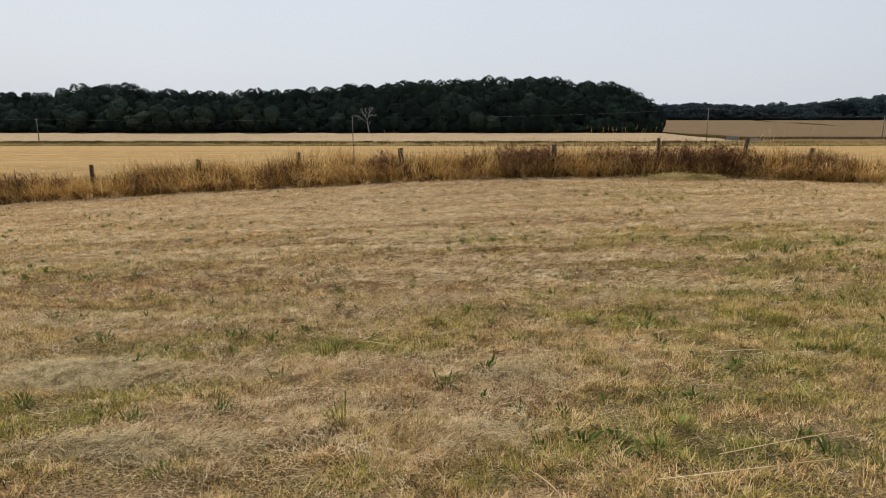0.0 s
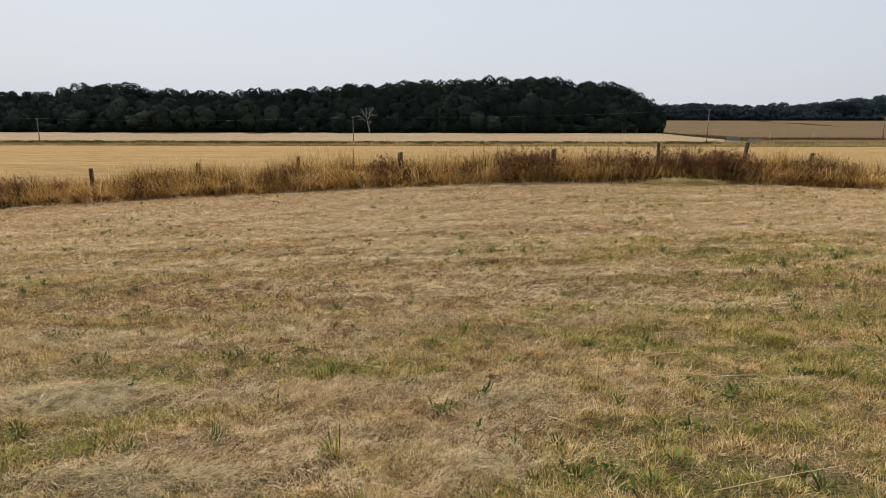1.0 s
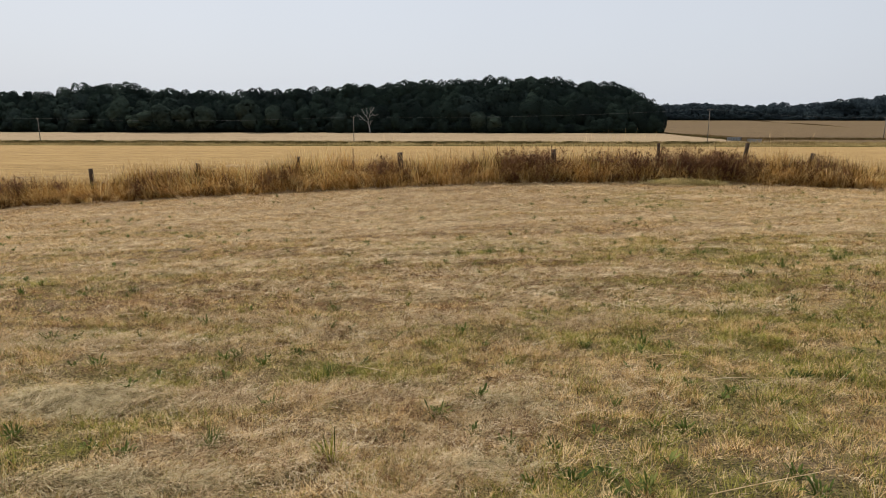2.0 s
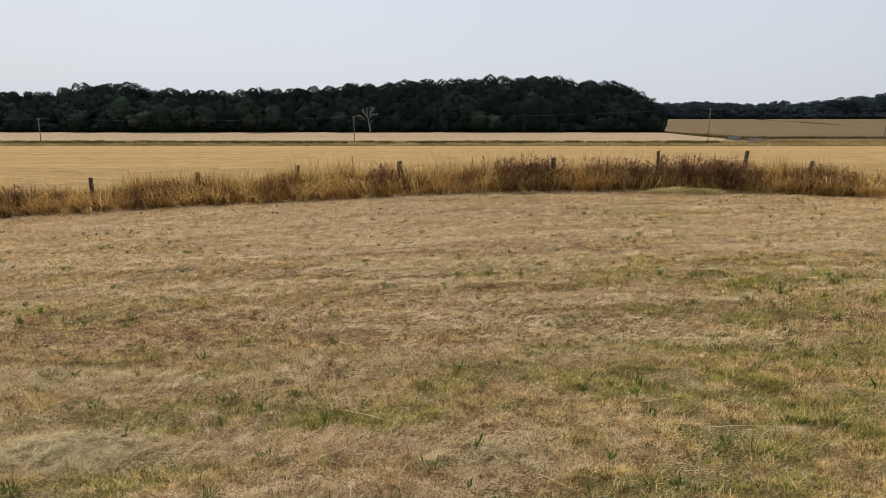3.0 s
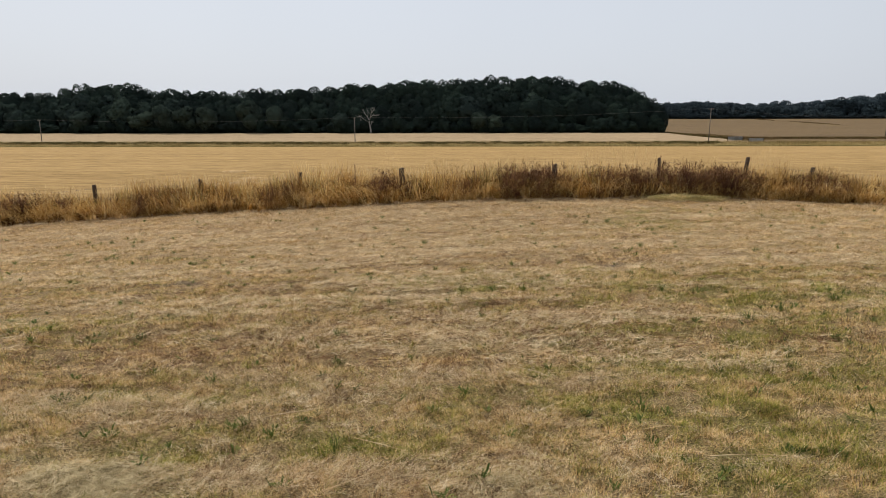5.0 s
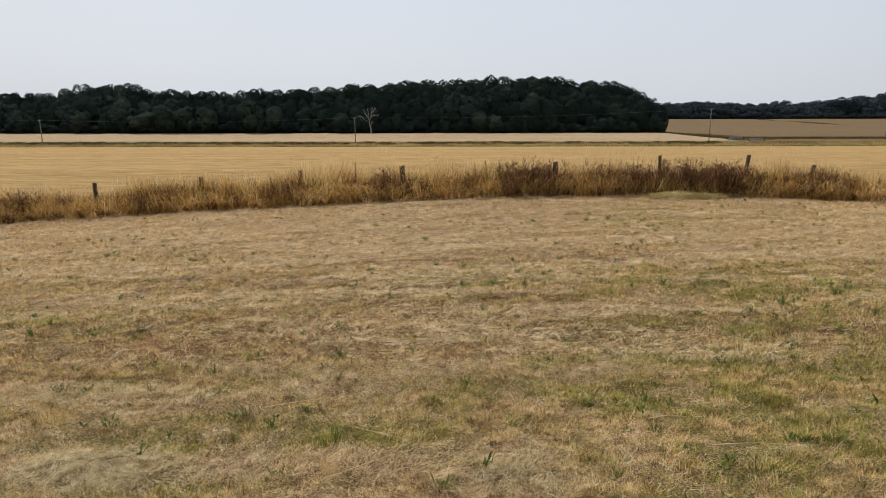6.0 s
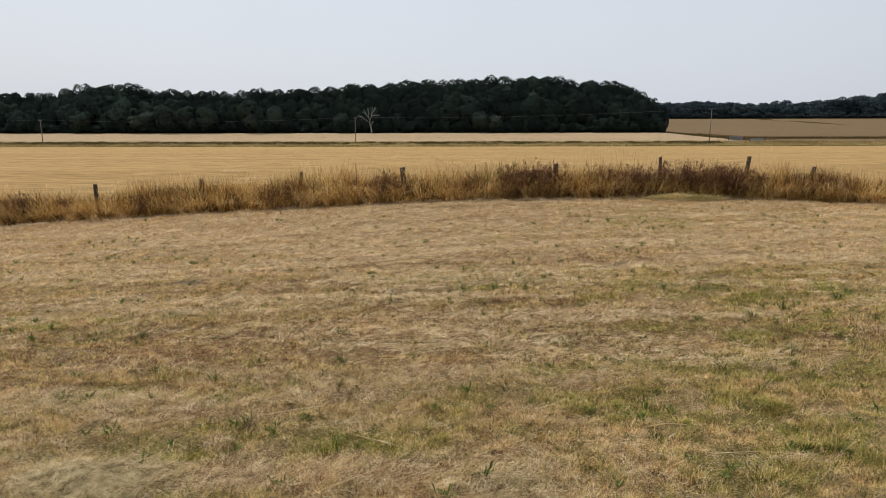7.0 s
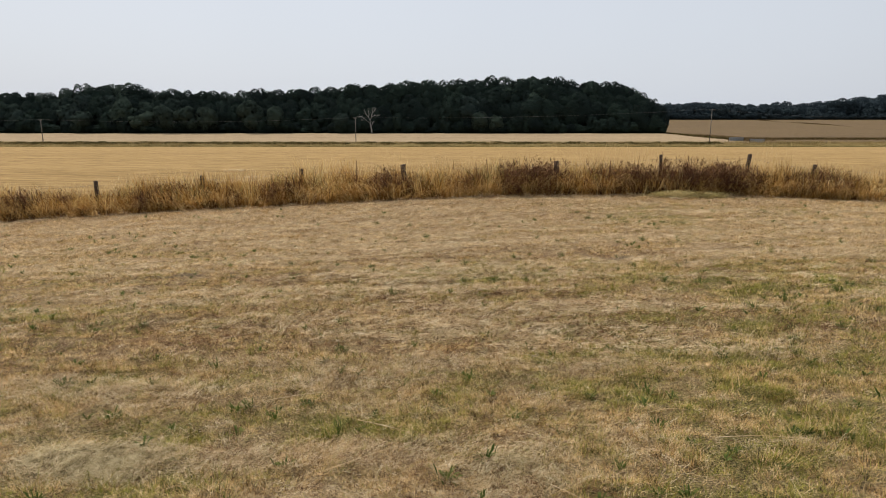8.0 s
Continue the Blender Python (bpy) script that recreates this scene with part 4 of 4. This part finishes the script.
def dry_umbel(x, y, tall, seed):
    """A dry umbellifer: a stem that forks, with rayed seed heads."""
    r = np.random.default_rng(seed)
    thing = tagged(new("dry_umbel"), "tall dry brown plant with rayed seed heads", "weed", "dry umbels by the fence")
    lean = np.array([r.normal(0, 0.08), r.normal(0, 0.08), tall])
    v, f = tube([(0, 0, -0.02), tuple(0.5 * lean), tuple(lean)], [0.008, 0.006, 0.004], 5)
    part("stem", mesh_of("stem", v, f, [M_SEED]), thing)
    for _ in range(4):
        foot = lean * r.uniform(0.45, 1.0)
        head = foot + np.array([r.normal(0, 0.14), r.normal(0, 0.12), r.uniform(0.08, 0.2)])
        bits = [tube([tuple(foot), tuple(head)], [0.003, 0.002], 4)]
        for _ in range(11):
            end = head + np.array([r.normal(0, 0.055), r.normal(0, 0.055), r.uniform(0.03, 0.07)])
            bits.append(tube([tuple(head), tuple(end)], [0.0014, 0.001], 3))
            at = end + r.normal(0, 0.01, (4, 3))
            bits.append(ribbons(at, at + r.normal(0, 0.012, (4, 3)), np.full(4, 0.008), np.zeros((4, 3)), 0))
        v, f = joined(bits)
        part("umbel", mesh_of("umbel", v, f, [M_SEED]), thing)
    thing.matrix_basis = pose(x, y, float(height(x, y)))


for k, (x, tall) in enumerate(((-0.25, 1.1), (-0.05, 1.2), (0.15, 1.15), (0.5, 1.05), (0.8, 1.0), (1.7, 0.95), (3.9, 1.0), (4.3, 1.05), (7.9, 1.05), (8.15, 1.15), (-2.1, 1.0), (-9.3, 0.95))):
    dry_umbel(x, 19.1 + 0.06 * (k % 5), tall, 700 + k)


def dock_spire(x, y, tall, seed):
    """A dead dock: a straight dark stem with whorls of seed up its top half."""
    r = np.random.default_rng(seed)
    thing = tagged(new("dead_dock"), "tall dark brown dead dock spire in fence grass", "weed", "dead docks by the fence")
    top = np.array([r.normal(0, 0.06), r.normal(0, 0.06), tall])
    v, f = tube([(0, 0, -0.02), tuple(0.5 * top + np.array([0.015, 0, 0])), tuple(top)], [0.008, 0.006, 0.003], 5)
    part("stem", mesh_of("stem", v, f, [M_WEED]), thing)
    for k in range(9):
        mid = top * (0.5 + 0.055 * k)
        n, wide = 26, 0.04 - 0.0028 * k
        at = mid + r.normal(0, 1, (n, 3)) * np.array([0.45 * wide, 0.45 * wide, 0.012])
        v, f = ribbons(at, at + r.normal(0, 0.012, (n, 3)) + np.array([0, 0, 0.012]), np.full(n, 0.014), np.zeros((n, 3)), 0)
        part("seed_whorl", mesh_of("seed_whorl", v, f, [M_WEED]), thing)
    thing.matrix_basis = pose(x, y, float(height(x, y)), 0, 0, r.uniform(0, 360))


for k, (x, tall) in enumerate(((-12.9, 1.0), (-12.5, 0.85), (-4.35, 1.05), (-2.68, 1.2), (1.0, 1.0), (1.35, 1.08), (1.7, 1.12), (2.2, 1.0), (4.9, 1.0))):
    dock_spire(x, 18.9 + 0.07 * (k % 4), tall, 820 + k)


# ---------------------------------------------------------------- trees
def crown(seed, wide, low, top, boughs, leaves, size):
    """Leaf clumps on a dome of rounded boughs that swell out of it. Returns verts, faces and the way each vertex's bough swells."""
    r = np.random.default_rng(seed)
    mid, half = low + 0.42 * (top - low), 0.58 * (top - low)

    def ways(n):
        u = r.normal(0, 1, (n, 3))
        return u / np.linalg.norm(u, axis=1, keepdims=True)

    heart = ways(boughs)
    bulk = r.uniform(0.30, 0.48, boughs)
    heart = heart * (0.98 - bulk * r.uniform(0.85, 1.15, boughs))[:, None]
    k = leaves * 4
    which = r.choice(boughs, k, p=bulk ** 2 / (bulk ** 2).sum())
    way = ways(k)
    at = heart[which] + way * (bulk[which] * r.uniform(0.86, 1.03, k))[:, None]
    inside = (((at[:, None, :] - heart[None]) ** 2).sum(2) < (0.88 * bulk[None]) ** 2).any(1)
    ok = ~inside & ((way * heart[which]).sum(1) > -0.12)
    at, way = at[ok][:leaves], way[ok][:leaves]
    # closed leaf inside each bough, and at the heart of the crown
    deep = 38 if leaves > 100 else 2
    own = np.repeat(np.arange(boughs), deep)
    inner, heartwood = ways(len(own)), ways(3 * deep)
    at = np.concatenate([at, heart[own] + inner * (0.85 * bulk[own])[:, None], heartwood * 0.55])
    skin = len(way)
    way = np.concatenate([way, inner, heartwood])
    k = len(at)
    at = at * np.array([wide, wide, half]) + np.array([0, 0, mid])
    at[:, 2] = np.maximum(at[:, 2], low * 0.6 + 0.3 * r.random(k))
    spread = np.full(k, size)
    spread[skin:skin + len(own)] = 0.24 * bulk[own] * wide if leaves > 100 else size
    spread[skin + len(own):] = 0.3 * wide if leaves > 100 else size
    face = way + r.normal(0, 0.5, way.shape)
    face /= np.linalg.norm(face, axis=1, keepdims=True)
    one = np.cross(face, r.normal(0, 1, way.shape))
    one /= np.linalg.norm(one, axis=1, keepdims=True)
    two = np.cross(face, one)
    s = (spread * r.uniform(0.6, 1.3, k))[:, None]
    v = np.stack([at - one * s, at - two * s * 0.75, at + one * s, at + two * s * 0.75 + face * s * 0.25], 1)
    return v.reshape(-1, 3), [np.arange(k * 4).reshape(-1, 4), np.zeros((0, 3), int)], np.repeat(way, 4, 0)


def with_swell(me, swell):
    me.attributes.new("swell", "FLOAT_VECTOR", "POINT").data.foreach_set("vector", np.asarray(swell, np.float32).ravel())
    return me


def trunk(seed, tall, thick, limbs):
    r = np.random.default_rng(seed)
    bits = [tube([(0.15 * r.normal() * s, 0.15 * r.normal() * s, tall * s / 5 - (0.4 if s == 0 else 0)) for s in range(6)], [thick * (1.15 - 0.18 * s) for s in range(6)], 7)]
    for _ in range(limbs):
        z, a = tall * r.uniform(0.35, 0.85), r.uniform(0, 6.28)
        d = Vector((math.cos(a), math.sin(a), r.uniform(0.4, 1.0))) * tall * r.uniform(0.2, 0.34)
        p = Vector((0, 0, z))
        bits.append(tube([p, p + d * 0.5 + Vector((0, 0, 0.2)), p + d], [thick * 0.4, thick * 0.25, thick * 0.08], 5))
    return joined(bits)


def tree_kind(seed, wide, low, leaf, boughs=22, leaves=3000, size=0.17):
    """Meshes of a tree 10 m tall."""
    tv, tf = trunk(seed, 7.5, 0.22, 7)
    cv, cf, swell = crown(seed + 1, wide, low, 10.0, boughs, leaves, size)
    return smooth(mesh_of("trunk", tv, tf, [M_BARK])), with_swell(mesh_of("crown", cv, cf, [leaf]), swell)


def stand(name, kind, x, y, tall, broad, label, category, group):
    thing = new(name)
    for nm, me in zip(("trunk", "crown"), kind):
        part(nm, me, thing)
    thing.matrix_basis = pose(x, y, float(height(x, y)) - 0.1, 0, 0, rng.uniform(0, 360)) @ Matrix.Diagonal((broad, broad, tall / 10, 1))
    return tagged(thing, label, category, group)


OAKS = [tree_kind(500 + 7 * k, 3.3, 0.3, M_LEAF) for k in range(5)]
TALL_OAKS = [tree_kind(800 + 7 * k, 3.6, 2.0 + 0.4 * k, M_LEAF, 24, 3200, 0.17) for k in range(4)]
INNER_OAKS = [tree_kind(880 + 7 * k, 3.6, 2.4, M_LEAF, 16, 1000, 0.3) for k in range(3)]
PALES = [tree_kind(560 + 7 * k, 3.2, 0.8, M_LEAF_PALE) for k in range(3)]
ASHES = [tree_kind(580 + 7 * k, 3.3, 1.6, M_LEAF_ASH, 13, 1500, 0.2) for k in range(3)]
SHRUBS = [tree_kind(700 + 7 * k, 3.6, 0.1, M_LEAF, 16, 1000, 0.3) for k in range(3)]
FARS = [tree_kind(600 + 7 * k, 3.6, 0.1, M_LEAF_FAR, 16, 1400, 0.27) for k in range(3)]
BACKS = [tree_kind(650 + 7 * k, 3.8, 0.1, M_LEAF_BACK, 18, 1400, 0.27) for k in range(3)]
# top of the wood against the sky: slope x/y, and the rise over the eye per metre ahead
SKYLINE_X = [-0.76, -0.64, -0.616, -0.603, -0.587, -0.564, -0.547, -0.523, -0.499, -0.485, -0.466, -0.43, -0.39, -0.331, -0.29, -0.25, -0.199, -0.158, -0.111, -0.074, -0.038, 0.015, 0.05, 0.087, 0.136, 0.201, 0.259, 0.277, 0.289, 0.307, 0.322, 0.346]
SKYLINE_Z = [0.037, 0.038, 0.0362, 0.0413, 0.0512, 0.0507, 0.0456, 0.0498, 0.0535, 0.0484, 0.0405, 0.0422, 0.0385, 0.0394, 0.0445, 0.042, 0.0456, 0.0475, 0.0508, 0.0541, 0.056, 0.0595, 0.0565, 0.0615, 0.0595, 0.0568, 0.0541, 0.0512, 0.047, 0.0385, 0.0314, 0.0228]


def wood_top(x, y, reach=0.0):
    """The height of the wood's top over x at depth y, held down where it falls within reach."""
    at = [float(np.interp((x + d) / y, SKYLINE_X, SKYLINE_Z)) for d in (-reach, 0.0, reach)]
    return 1.68 + y * (0.7 * at[1] + 0.3 * min(at))


for row, (y_row, share, gap) in enumerate(((269, 0.66, 5.6), (275, 0.84, 5.8), (283, 1.0, 5.2), (293, 0.93, 5.6))):
    x = -0.76 * y_row
    while x < (0.31 - 0.008 * row) * y_row:
        yy = y_row + rng.uniform(-2.5, 2.5)
        tall = (wood_top(x, yy, 4.5) - float(height(x, yy))) * share * (rng.uniform(0.78, 1.08) if row == 0 else rng.uniform(0.86, 1.0) if row < 2 else rng.uniform(0.975, 1.05) if row < 3 else rng.uniform(0.92, 0.98))
        slope, u = x / yy, rng.random()
        # pale kinds thicken to the left, where their colour also stands for haze
        pale = 0.75 if -0.62 < slope < -0.47 else 0.4 if slope < -0.3 else 0.1
        kind = PALES[int(rng.integers(3))] if u < pale and row < 3 else INNER_OAKS[int(rng.integers(3))] if row == 3 else TALL_OAKS[int(rng.integers(4))] if row else OAKS[int(rng.integers(5))]
        stand("tree", kind, x, yy, max(tall, 4), max(tall, 7) * (rng.uniform(0.085, 0.12) if row else rng.uniform(0.12, 0.16)), "dark green broadleaf tree in the edge of a wood", "tree", "trees of the wood")
        x += gap * rng.uniform(0.75, 1.25)
for x, yy, tall in ((89.0, 266.0, 11.5), (86.5, 270.0, 14.5), (83.0, 275.0, 17.5), (86.0, 263.5, 8.0), (80.0, 265.0, 13.0)):
    stand("tree", OAKS[int(rng.integers(5))], x, yy, tall, tall * 0.1, "dark green broadleaf tree in the edge of a wood", "tree", "trees of the wood")
for k, (x, yy, tall, broad) in enumerate(((-43.1, 261.0, 8.6, 0.85), (-69.8, 261.2, 11.8, 0.8), (-114.6, 261.0, 12.4, 1.1), (-106.4, 261.5, 11.4, 1.15), (-97.9, 261.2, 11.4, 1.0), (-124.5, 261.5, 9.5, 1.2), (-80.5, 262.0, 13.8, 1.25),
                                          (14.0, 261.2, 9.5, 0.8), (20.5, 261.0, 8.0, 0.75), (-150.0, 261.3, 9.5, 1.1))):
    stand("tree", ASHES[k % 3], x, yy, tall, 1.45 * broad, "small grey-green tree before the dark wood", "tree", "pale trees before the wood")
x = -0.75 * 261
while x < 88:
    stand("shrub", SHRUBS[int(rng.integers(3))], x, 262.5 + rng.uniform(-0.8, 1.2), rng.uniform(2.5, 8.5), rng.uniform(0.7, 1.3), "dark green shrub at the foot of a wood", "shrub", "shrubs under the wood")
    x += rng.uniform(2.4, 4.2)

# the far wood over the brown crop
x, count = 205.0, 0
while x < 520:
    # rows farther back take the paler haze tint
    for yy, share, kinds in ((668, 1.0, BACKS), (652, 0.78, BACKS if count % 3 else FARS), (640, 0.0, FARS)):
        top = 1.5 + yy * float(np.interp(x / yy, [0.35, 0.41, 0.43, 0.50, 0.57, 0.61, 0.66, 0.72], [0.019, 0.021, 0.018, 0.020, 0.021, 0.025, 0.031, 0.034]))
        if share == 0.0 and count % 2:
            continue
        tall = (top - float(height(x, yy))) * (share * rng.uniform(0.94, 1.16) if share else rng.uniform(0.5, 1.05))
        stand("tree", kinds[int(rng.integers(3))], x + rng.uniform(-2, 2), yy + rng.uniform(-4, 4), tall, rng.uniform(1.8, 2.6) * (1 if share else tall / 15), "distant dark tree of a far wood, haze blue in its leaf colour", "tree", "trees of the far wood")
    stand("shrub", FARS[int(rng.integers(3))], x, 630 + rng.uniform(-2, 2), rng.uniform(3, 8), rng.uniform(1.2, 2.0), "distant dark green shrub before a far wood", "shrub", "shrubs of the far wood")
    x += rng.uniform(4.8, 6.6)
    count += 1


def dead_tree(x, y, size, seed, label):
    """A bleached bare tree: a crooked trunk that forks, kinked boughs and fine twigs."""
    thing = tagged(new("dead_tree"), label, "tree", "dead trees")
    r = np.random.default_rng(seed)
    tv, tf = tube([(0.35, 0, -0.3), (0.3, 0, 1.2), (0.0, 0.05, 2.6), (-0.25, 0, 3.9), (-0.3, 0, 5.0)], [0.3, 0.26, 0.22, 0.2, 0.16], 8)
    part("trunk", smooth(mesh_of("trunk", tv, tf, [M_BARE])), thing)
    boughs = (((-0.3, 5.0), (0.4, 6.6), (0.7, 8.2), (1.3, 10.4)), ((-0.3, 5.0), (-0.9, 6.6), (-0.7, 8.0), (-1.2, 10.2)), ((-0.2, 4.2), (-1.8, 5.0), (-3.6, 6.6), (-6.2, 7.0)), ((0.35, 6.5), (1.5, 7.2), (2.3, 7.0), (3.6, 7.1)),
              ((-0.25, 4.0), (-1.5, 5.2), (-2.6, 5.4), (-3.9, 5.2)), ((-0.9, 6.6), (-1.9, 7.6), (-2.2, 8.6), (-2.9, 9.4)), ((0.0, 2.8), (0.7, 3.8), (0.9, 4.5), (1.6, 5.0)), ((0.65, 8.0), (1.6, 8.9), (1.9, 9.3), (2.6, 10.0)))
    for k, line in enumerate(boughs):
        deep = r.uniform(-1.6, 1.6)
        pts = [Vector((a, deep * j / 3, b3)) for j, (a, b3) in enumerate(line)]
        bits = [tube(pts, [0.13, 0.1, 0.075, 0.03], 6)]
        for _ in range(8):
            j = int(r.integers(1, 3))
            p = pts[j].lerp(pts[j + 1], r.random())
            way = Vector((r.normal(0, 0.5), r.normal(0, 0.4), r.uniform(-0.1, 0.8)))
            bits.append(tube([p, p + 0.6 * way + Vector((r.normal(0, 0.1), 0, 0)), p + 1.2 * way], [0.04, 0.028, 0.016], 4))
        v, f = joined(bits)
        part("branch", mesh_of("branch", v, f, [M_BARE]), thing)
    thing.matrix_basis = pose(x, y, float(height(x, y))) @ Matrix.Scale(size, 4)


dead_tree(-30.6, 259.5, 1.0, 11, "bleached bare dead tree standing before the wood")
dead_tree(-79.5, 262.8, 0.85, 12, "thin grey dead tree against the dark wood")


# ---------------------------------------------------------------- verge, gates, power line
def verge():
    bits = []
    for n, y0, y1, tall, w in ((24000, 195.5, 203.0, (0.2, 0.55), 0.13), (24000, 203.0, 213.5, (0.3, 0.95), 0.14)):
        x, y = rng.uniform(-175, 175, n), rng.uniform(y0, y1, n)
        h = rng.uniform(*tall, n) * (0.3 + 1.25 * lumps(x, y, 3.0, 2.0, 3, 80.0))
        base = np.stack([x, y, height(x, y) - 0.05], 1)
        tip = base + np.stack([rng.normal(0, 0.25, n), rng.normal(0, 0.2, n), h], 1)
        bits.append(ribbons(base, tip, w * rng.uniform(0.6, 1.4, n), np.zeros_like(base), 0))
    v, f = joined(bits)
    tagged(new("verge_grass", mesh_of("verge_grass", v, f, [M_VERGE_GRASS])), "rough dry grass on the verge between fields", "grass", kind="stuff")
    n = 9000
    x, y = rng.uniform(-175, 175, n), rng.uniform(193.6, 196.2, n)
    base = np.stack([x, y, height(x, y) - 0.05], 1)
    tip = base + np.stack([rng.normal(0, 0.2, n), rng.normal(0, 0.2, n), rng.uniform(0.15, 0.5, n) * (0.4 + lumps(x, y, 4.0, 2.0, 2, 15.0))], 1)
    v, f = ribbons(base, tip, rng.uniform(0.1, 0.2, n), np.zeros_like(base), 0)
    tagged(new("field_margin", mesh_of("field_margin", v, f, [M_MARGIN])), "low green grass margin along the corn stubble", "grass", kind="stuff")
    # rough brown grass at the foot of the brown crop, up its edge and along the ditch through it
    u, away = rng.random(9000), rng.normal(0, 1.0, 9000)
    x = np.concatenate([106 + 75 * u[:3500], 101 - 46 * 0.21 * u[3500:6500] + 0.8 * away[3500:6500], 292 - 50 * u[6500:]])
    y = np.concatenate([223 + 1.5 * away[:3500], 218 + 46 * u[3500:6500], 600 - 214 * u[6500:] + 5 * np.sin(5 * u[6500:]) + 1.6 * away[6500:]])
    h = np.concatenate([rng.uniform(0.25, 0.95, 3500), rng.uniform(0.1, 0.6, 3000), rng.uniform(0.3, 1.1, 2500) * np.clip(0.7 + 0.6 * np.sin(11 * u[6500:]), 0.15, 1)])
    base = np.stack([x, y, height(x, y) - 0.05], 1)
    tip = base + np.stack([rng.normal(0, 0.3, 9000), rng.normal(0, 0.3, 9000), h], 1)
    v, f = ribbons(base, tip, rng.uniform(0.1, 0.3, 9000), np.zeros_like(base), 0, np.tile(np.array([1.0, 0, 0]), (9000, 1)))
    tagged(new("rough_grass", mesh_of("rough_grass", v, f, [M_ROUGH])), "rough brown grass along the edges of the crop", "grass", kind="stuff")
    # the brown headland between the pale stubble and the crop
    n = 7000
    y = rng.uniform(217, 262, n)
    x = 101 - (y - 218) * 0.21 + 13 * rng.random(n) ** 1.5
    base = np.stack([x, y, height(x, y) - 0.05], 1)
    tip = base + np.stack([rng.normal(0, 0.3, n), rng.normal(0, 0.3, n), rng.uniform(0.15, 0.6, n) * (0.3 + 1.2 * lumps(x, y, 3.0, 1.0, 2, 44.0))], 1)
    v, f = ribbons(base, tip, rng.uniform(0.12, 0.3, n), np.zeros_like(base), 0)
    tagged(new("headland_grass", mesh_of("headland_grass", v, f, [M_ROUGH])), "dull brown rough grass on the crop's headland", "grass", kind="stuff")
    # brambles and low scrub behind the verge, and along the corner of the brown crop
    spots = []
    for _ in range(480):
        x = rng.uniform(-170, 90)
        if rng.random() < 0.85 - 0.3 * (x > -25) + 0.25 * math.sin(0.09 * x):
            spots.append((x, rng.uniform(205, 211), rng.uniform(0.3, 0.72)))
    spots += [(x, 224 + rng.uniform(-1.5, 1.5), rng.uniform(0.15, 0.34)) for x in rng.uniform(106, 175, 50)]
    spots += [(101 - (yy - 218) * 0.21 + rng.uniform(-1.0, 1.0), yy, rng.uniform(0.15, 0.45)) for yy in rng.uniform(216, 264, 60)]
    bits = []
    for k, (x, y, s) in enumerate(spots):
        cv, cf, _ = crown(900 + k % 60, 3.4 * s, 0.02, 0.95 * s, 9, 46, 0.24)
        bits.append((cv + np.array([x, y, float(height(x, y))]), cf))
    v, f = joined(bits)
    tagged(new("scrub", mesh_of("scrub", v, f, [M_BRAMBLE])), "low olive bramble scrub along the field edges", "scrub", kind="stuff")


verge()


def field_gate(x, y, turn, wide):
    gate = tagged(new("field_gate"), "blue-grey galvanised field gate standing in the verge", "gate", "field gates")
    for z in (0.15, 0.3, 0.45, 0.6, 0.76, 0.93, 1.1, 1.28):
        v, f = tube([(-wide / 2, 0, z), (wide / 2, 0, z)], [0.05, 0.05], 6)
        part("rail", mesh_of("rail", v, f, [M_GATE]), gate)
    for s in (-0.5, -0.3, -0.1, 0.1, 0.3, 0.5):
        v, f = tube([(s * wide, 0, 0.1), (s * wide, 0, 1.3)], [0.05, 0.05], 6)
        part("stile", mesh_of("stile", v, f, [M_GATE]), gate)
    for s in (-0.54, 0.54):
        v, f = tube([(s * wide, 0, -0.2), (s * wide, 0, 1.5)], [0.1, 0.09], 8)
        part("gate_post", mesh_of("gate_post", v, f, [M_POST]), gate)
    gate.matrix_basis = pose(x, y, float(height(x, y)), 0, 0, turn)


field_gate(99.0, 216.5, 9, 5.2)
field_gate(103.9, 212.0, -4, 4.6)

POLES = [(-133.9, 210, 7.8, 1.0), (-30.1, 212, 8.4, 1.0), (86.6, 208.5, 11.2, 1.7), (159.2, 230, 7.7, 1.7), (-245, 208, 8.4, 1.0)]


def build_line():
    heads = []
    for x, y, tall, arm in POLES:
        z = float(height(x, y))
        pole = tagged(new("power_pole"), "slim weathered wooden pole carrying overhead wires", "pole", "power poles")
        pole.matrix_basis = pose(x, y, z)
        v, f = tube([(0, 0, -0.5), (0, 0, tall * 0.5), (0, 0, tall)], [0.15, 0.13, 0.105], 8)
        part("shaft", smooth(mesh_of("shaft", v, f, [M_POLE])), pole)
        v, f = box(-arm / 2, -0.07, tall - 0.42, arm / 2, 0.07, tall - 0.28)
        part("crossarm", mesh_of("crossarm", v, f, [M_POLE]), pole)
        for s in (-0.45, 0.45):
            v, f = tube([(s * arm, 0, tall - 0.28), (s * arm, 0, tall - 0.18), (s * arm, 0, tall - 0.05)], [0.06, 0.08, 0.05], 6)
            part("insulator", mesh_of("insulator", v, f, [M_CERAMIC]), pole)
        heads.append([Vector((x + s * arm, y, z + tall - 0.05)) for s in (-0.45, 0.45)])
    order = (4, 0, 1, 2, 3)
    for a, b2 in zip(order, order[1:]):
        for k in range(2):
            p, q = heads[a][k], heads[b2][k]
            pts = [p.lerp(q, s / 16) + Vector((0, 0, -1.1 * 4 * s / 16 * (1 - s / 16))) for s in range(17)]
            v, f = tube(pts, [0.007] * 17, 4)
            tagged(new("overhead_wire", mesh_of("overhead_wire", v, f, [M_CABLE])), "thin overhead wire between wooden poles", "wire", "overhead wires")


build_line()
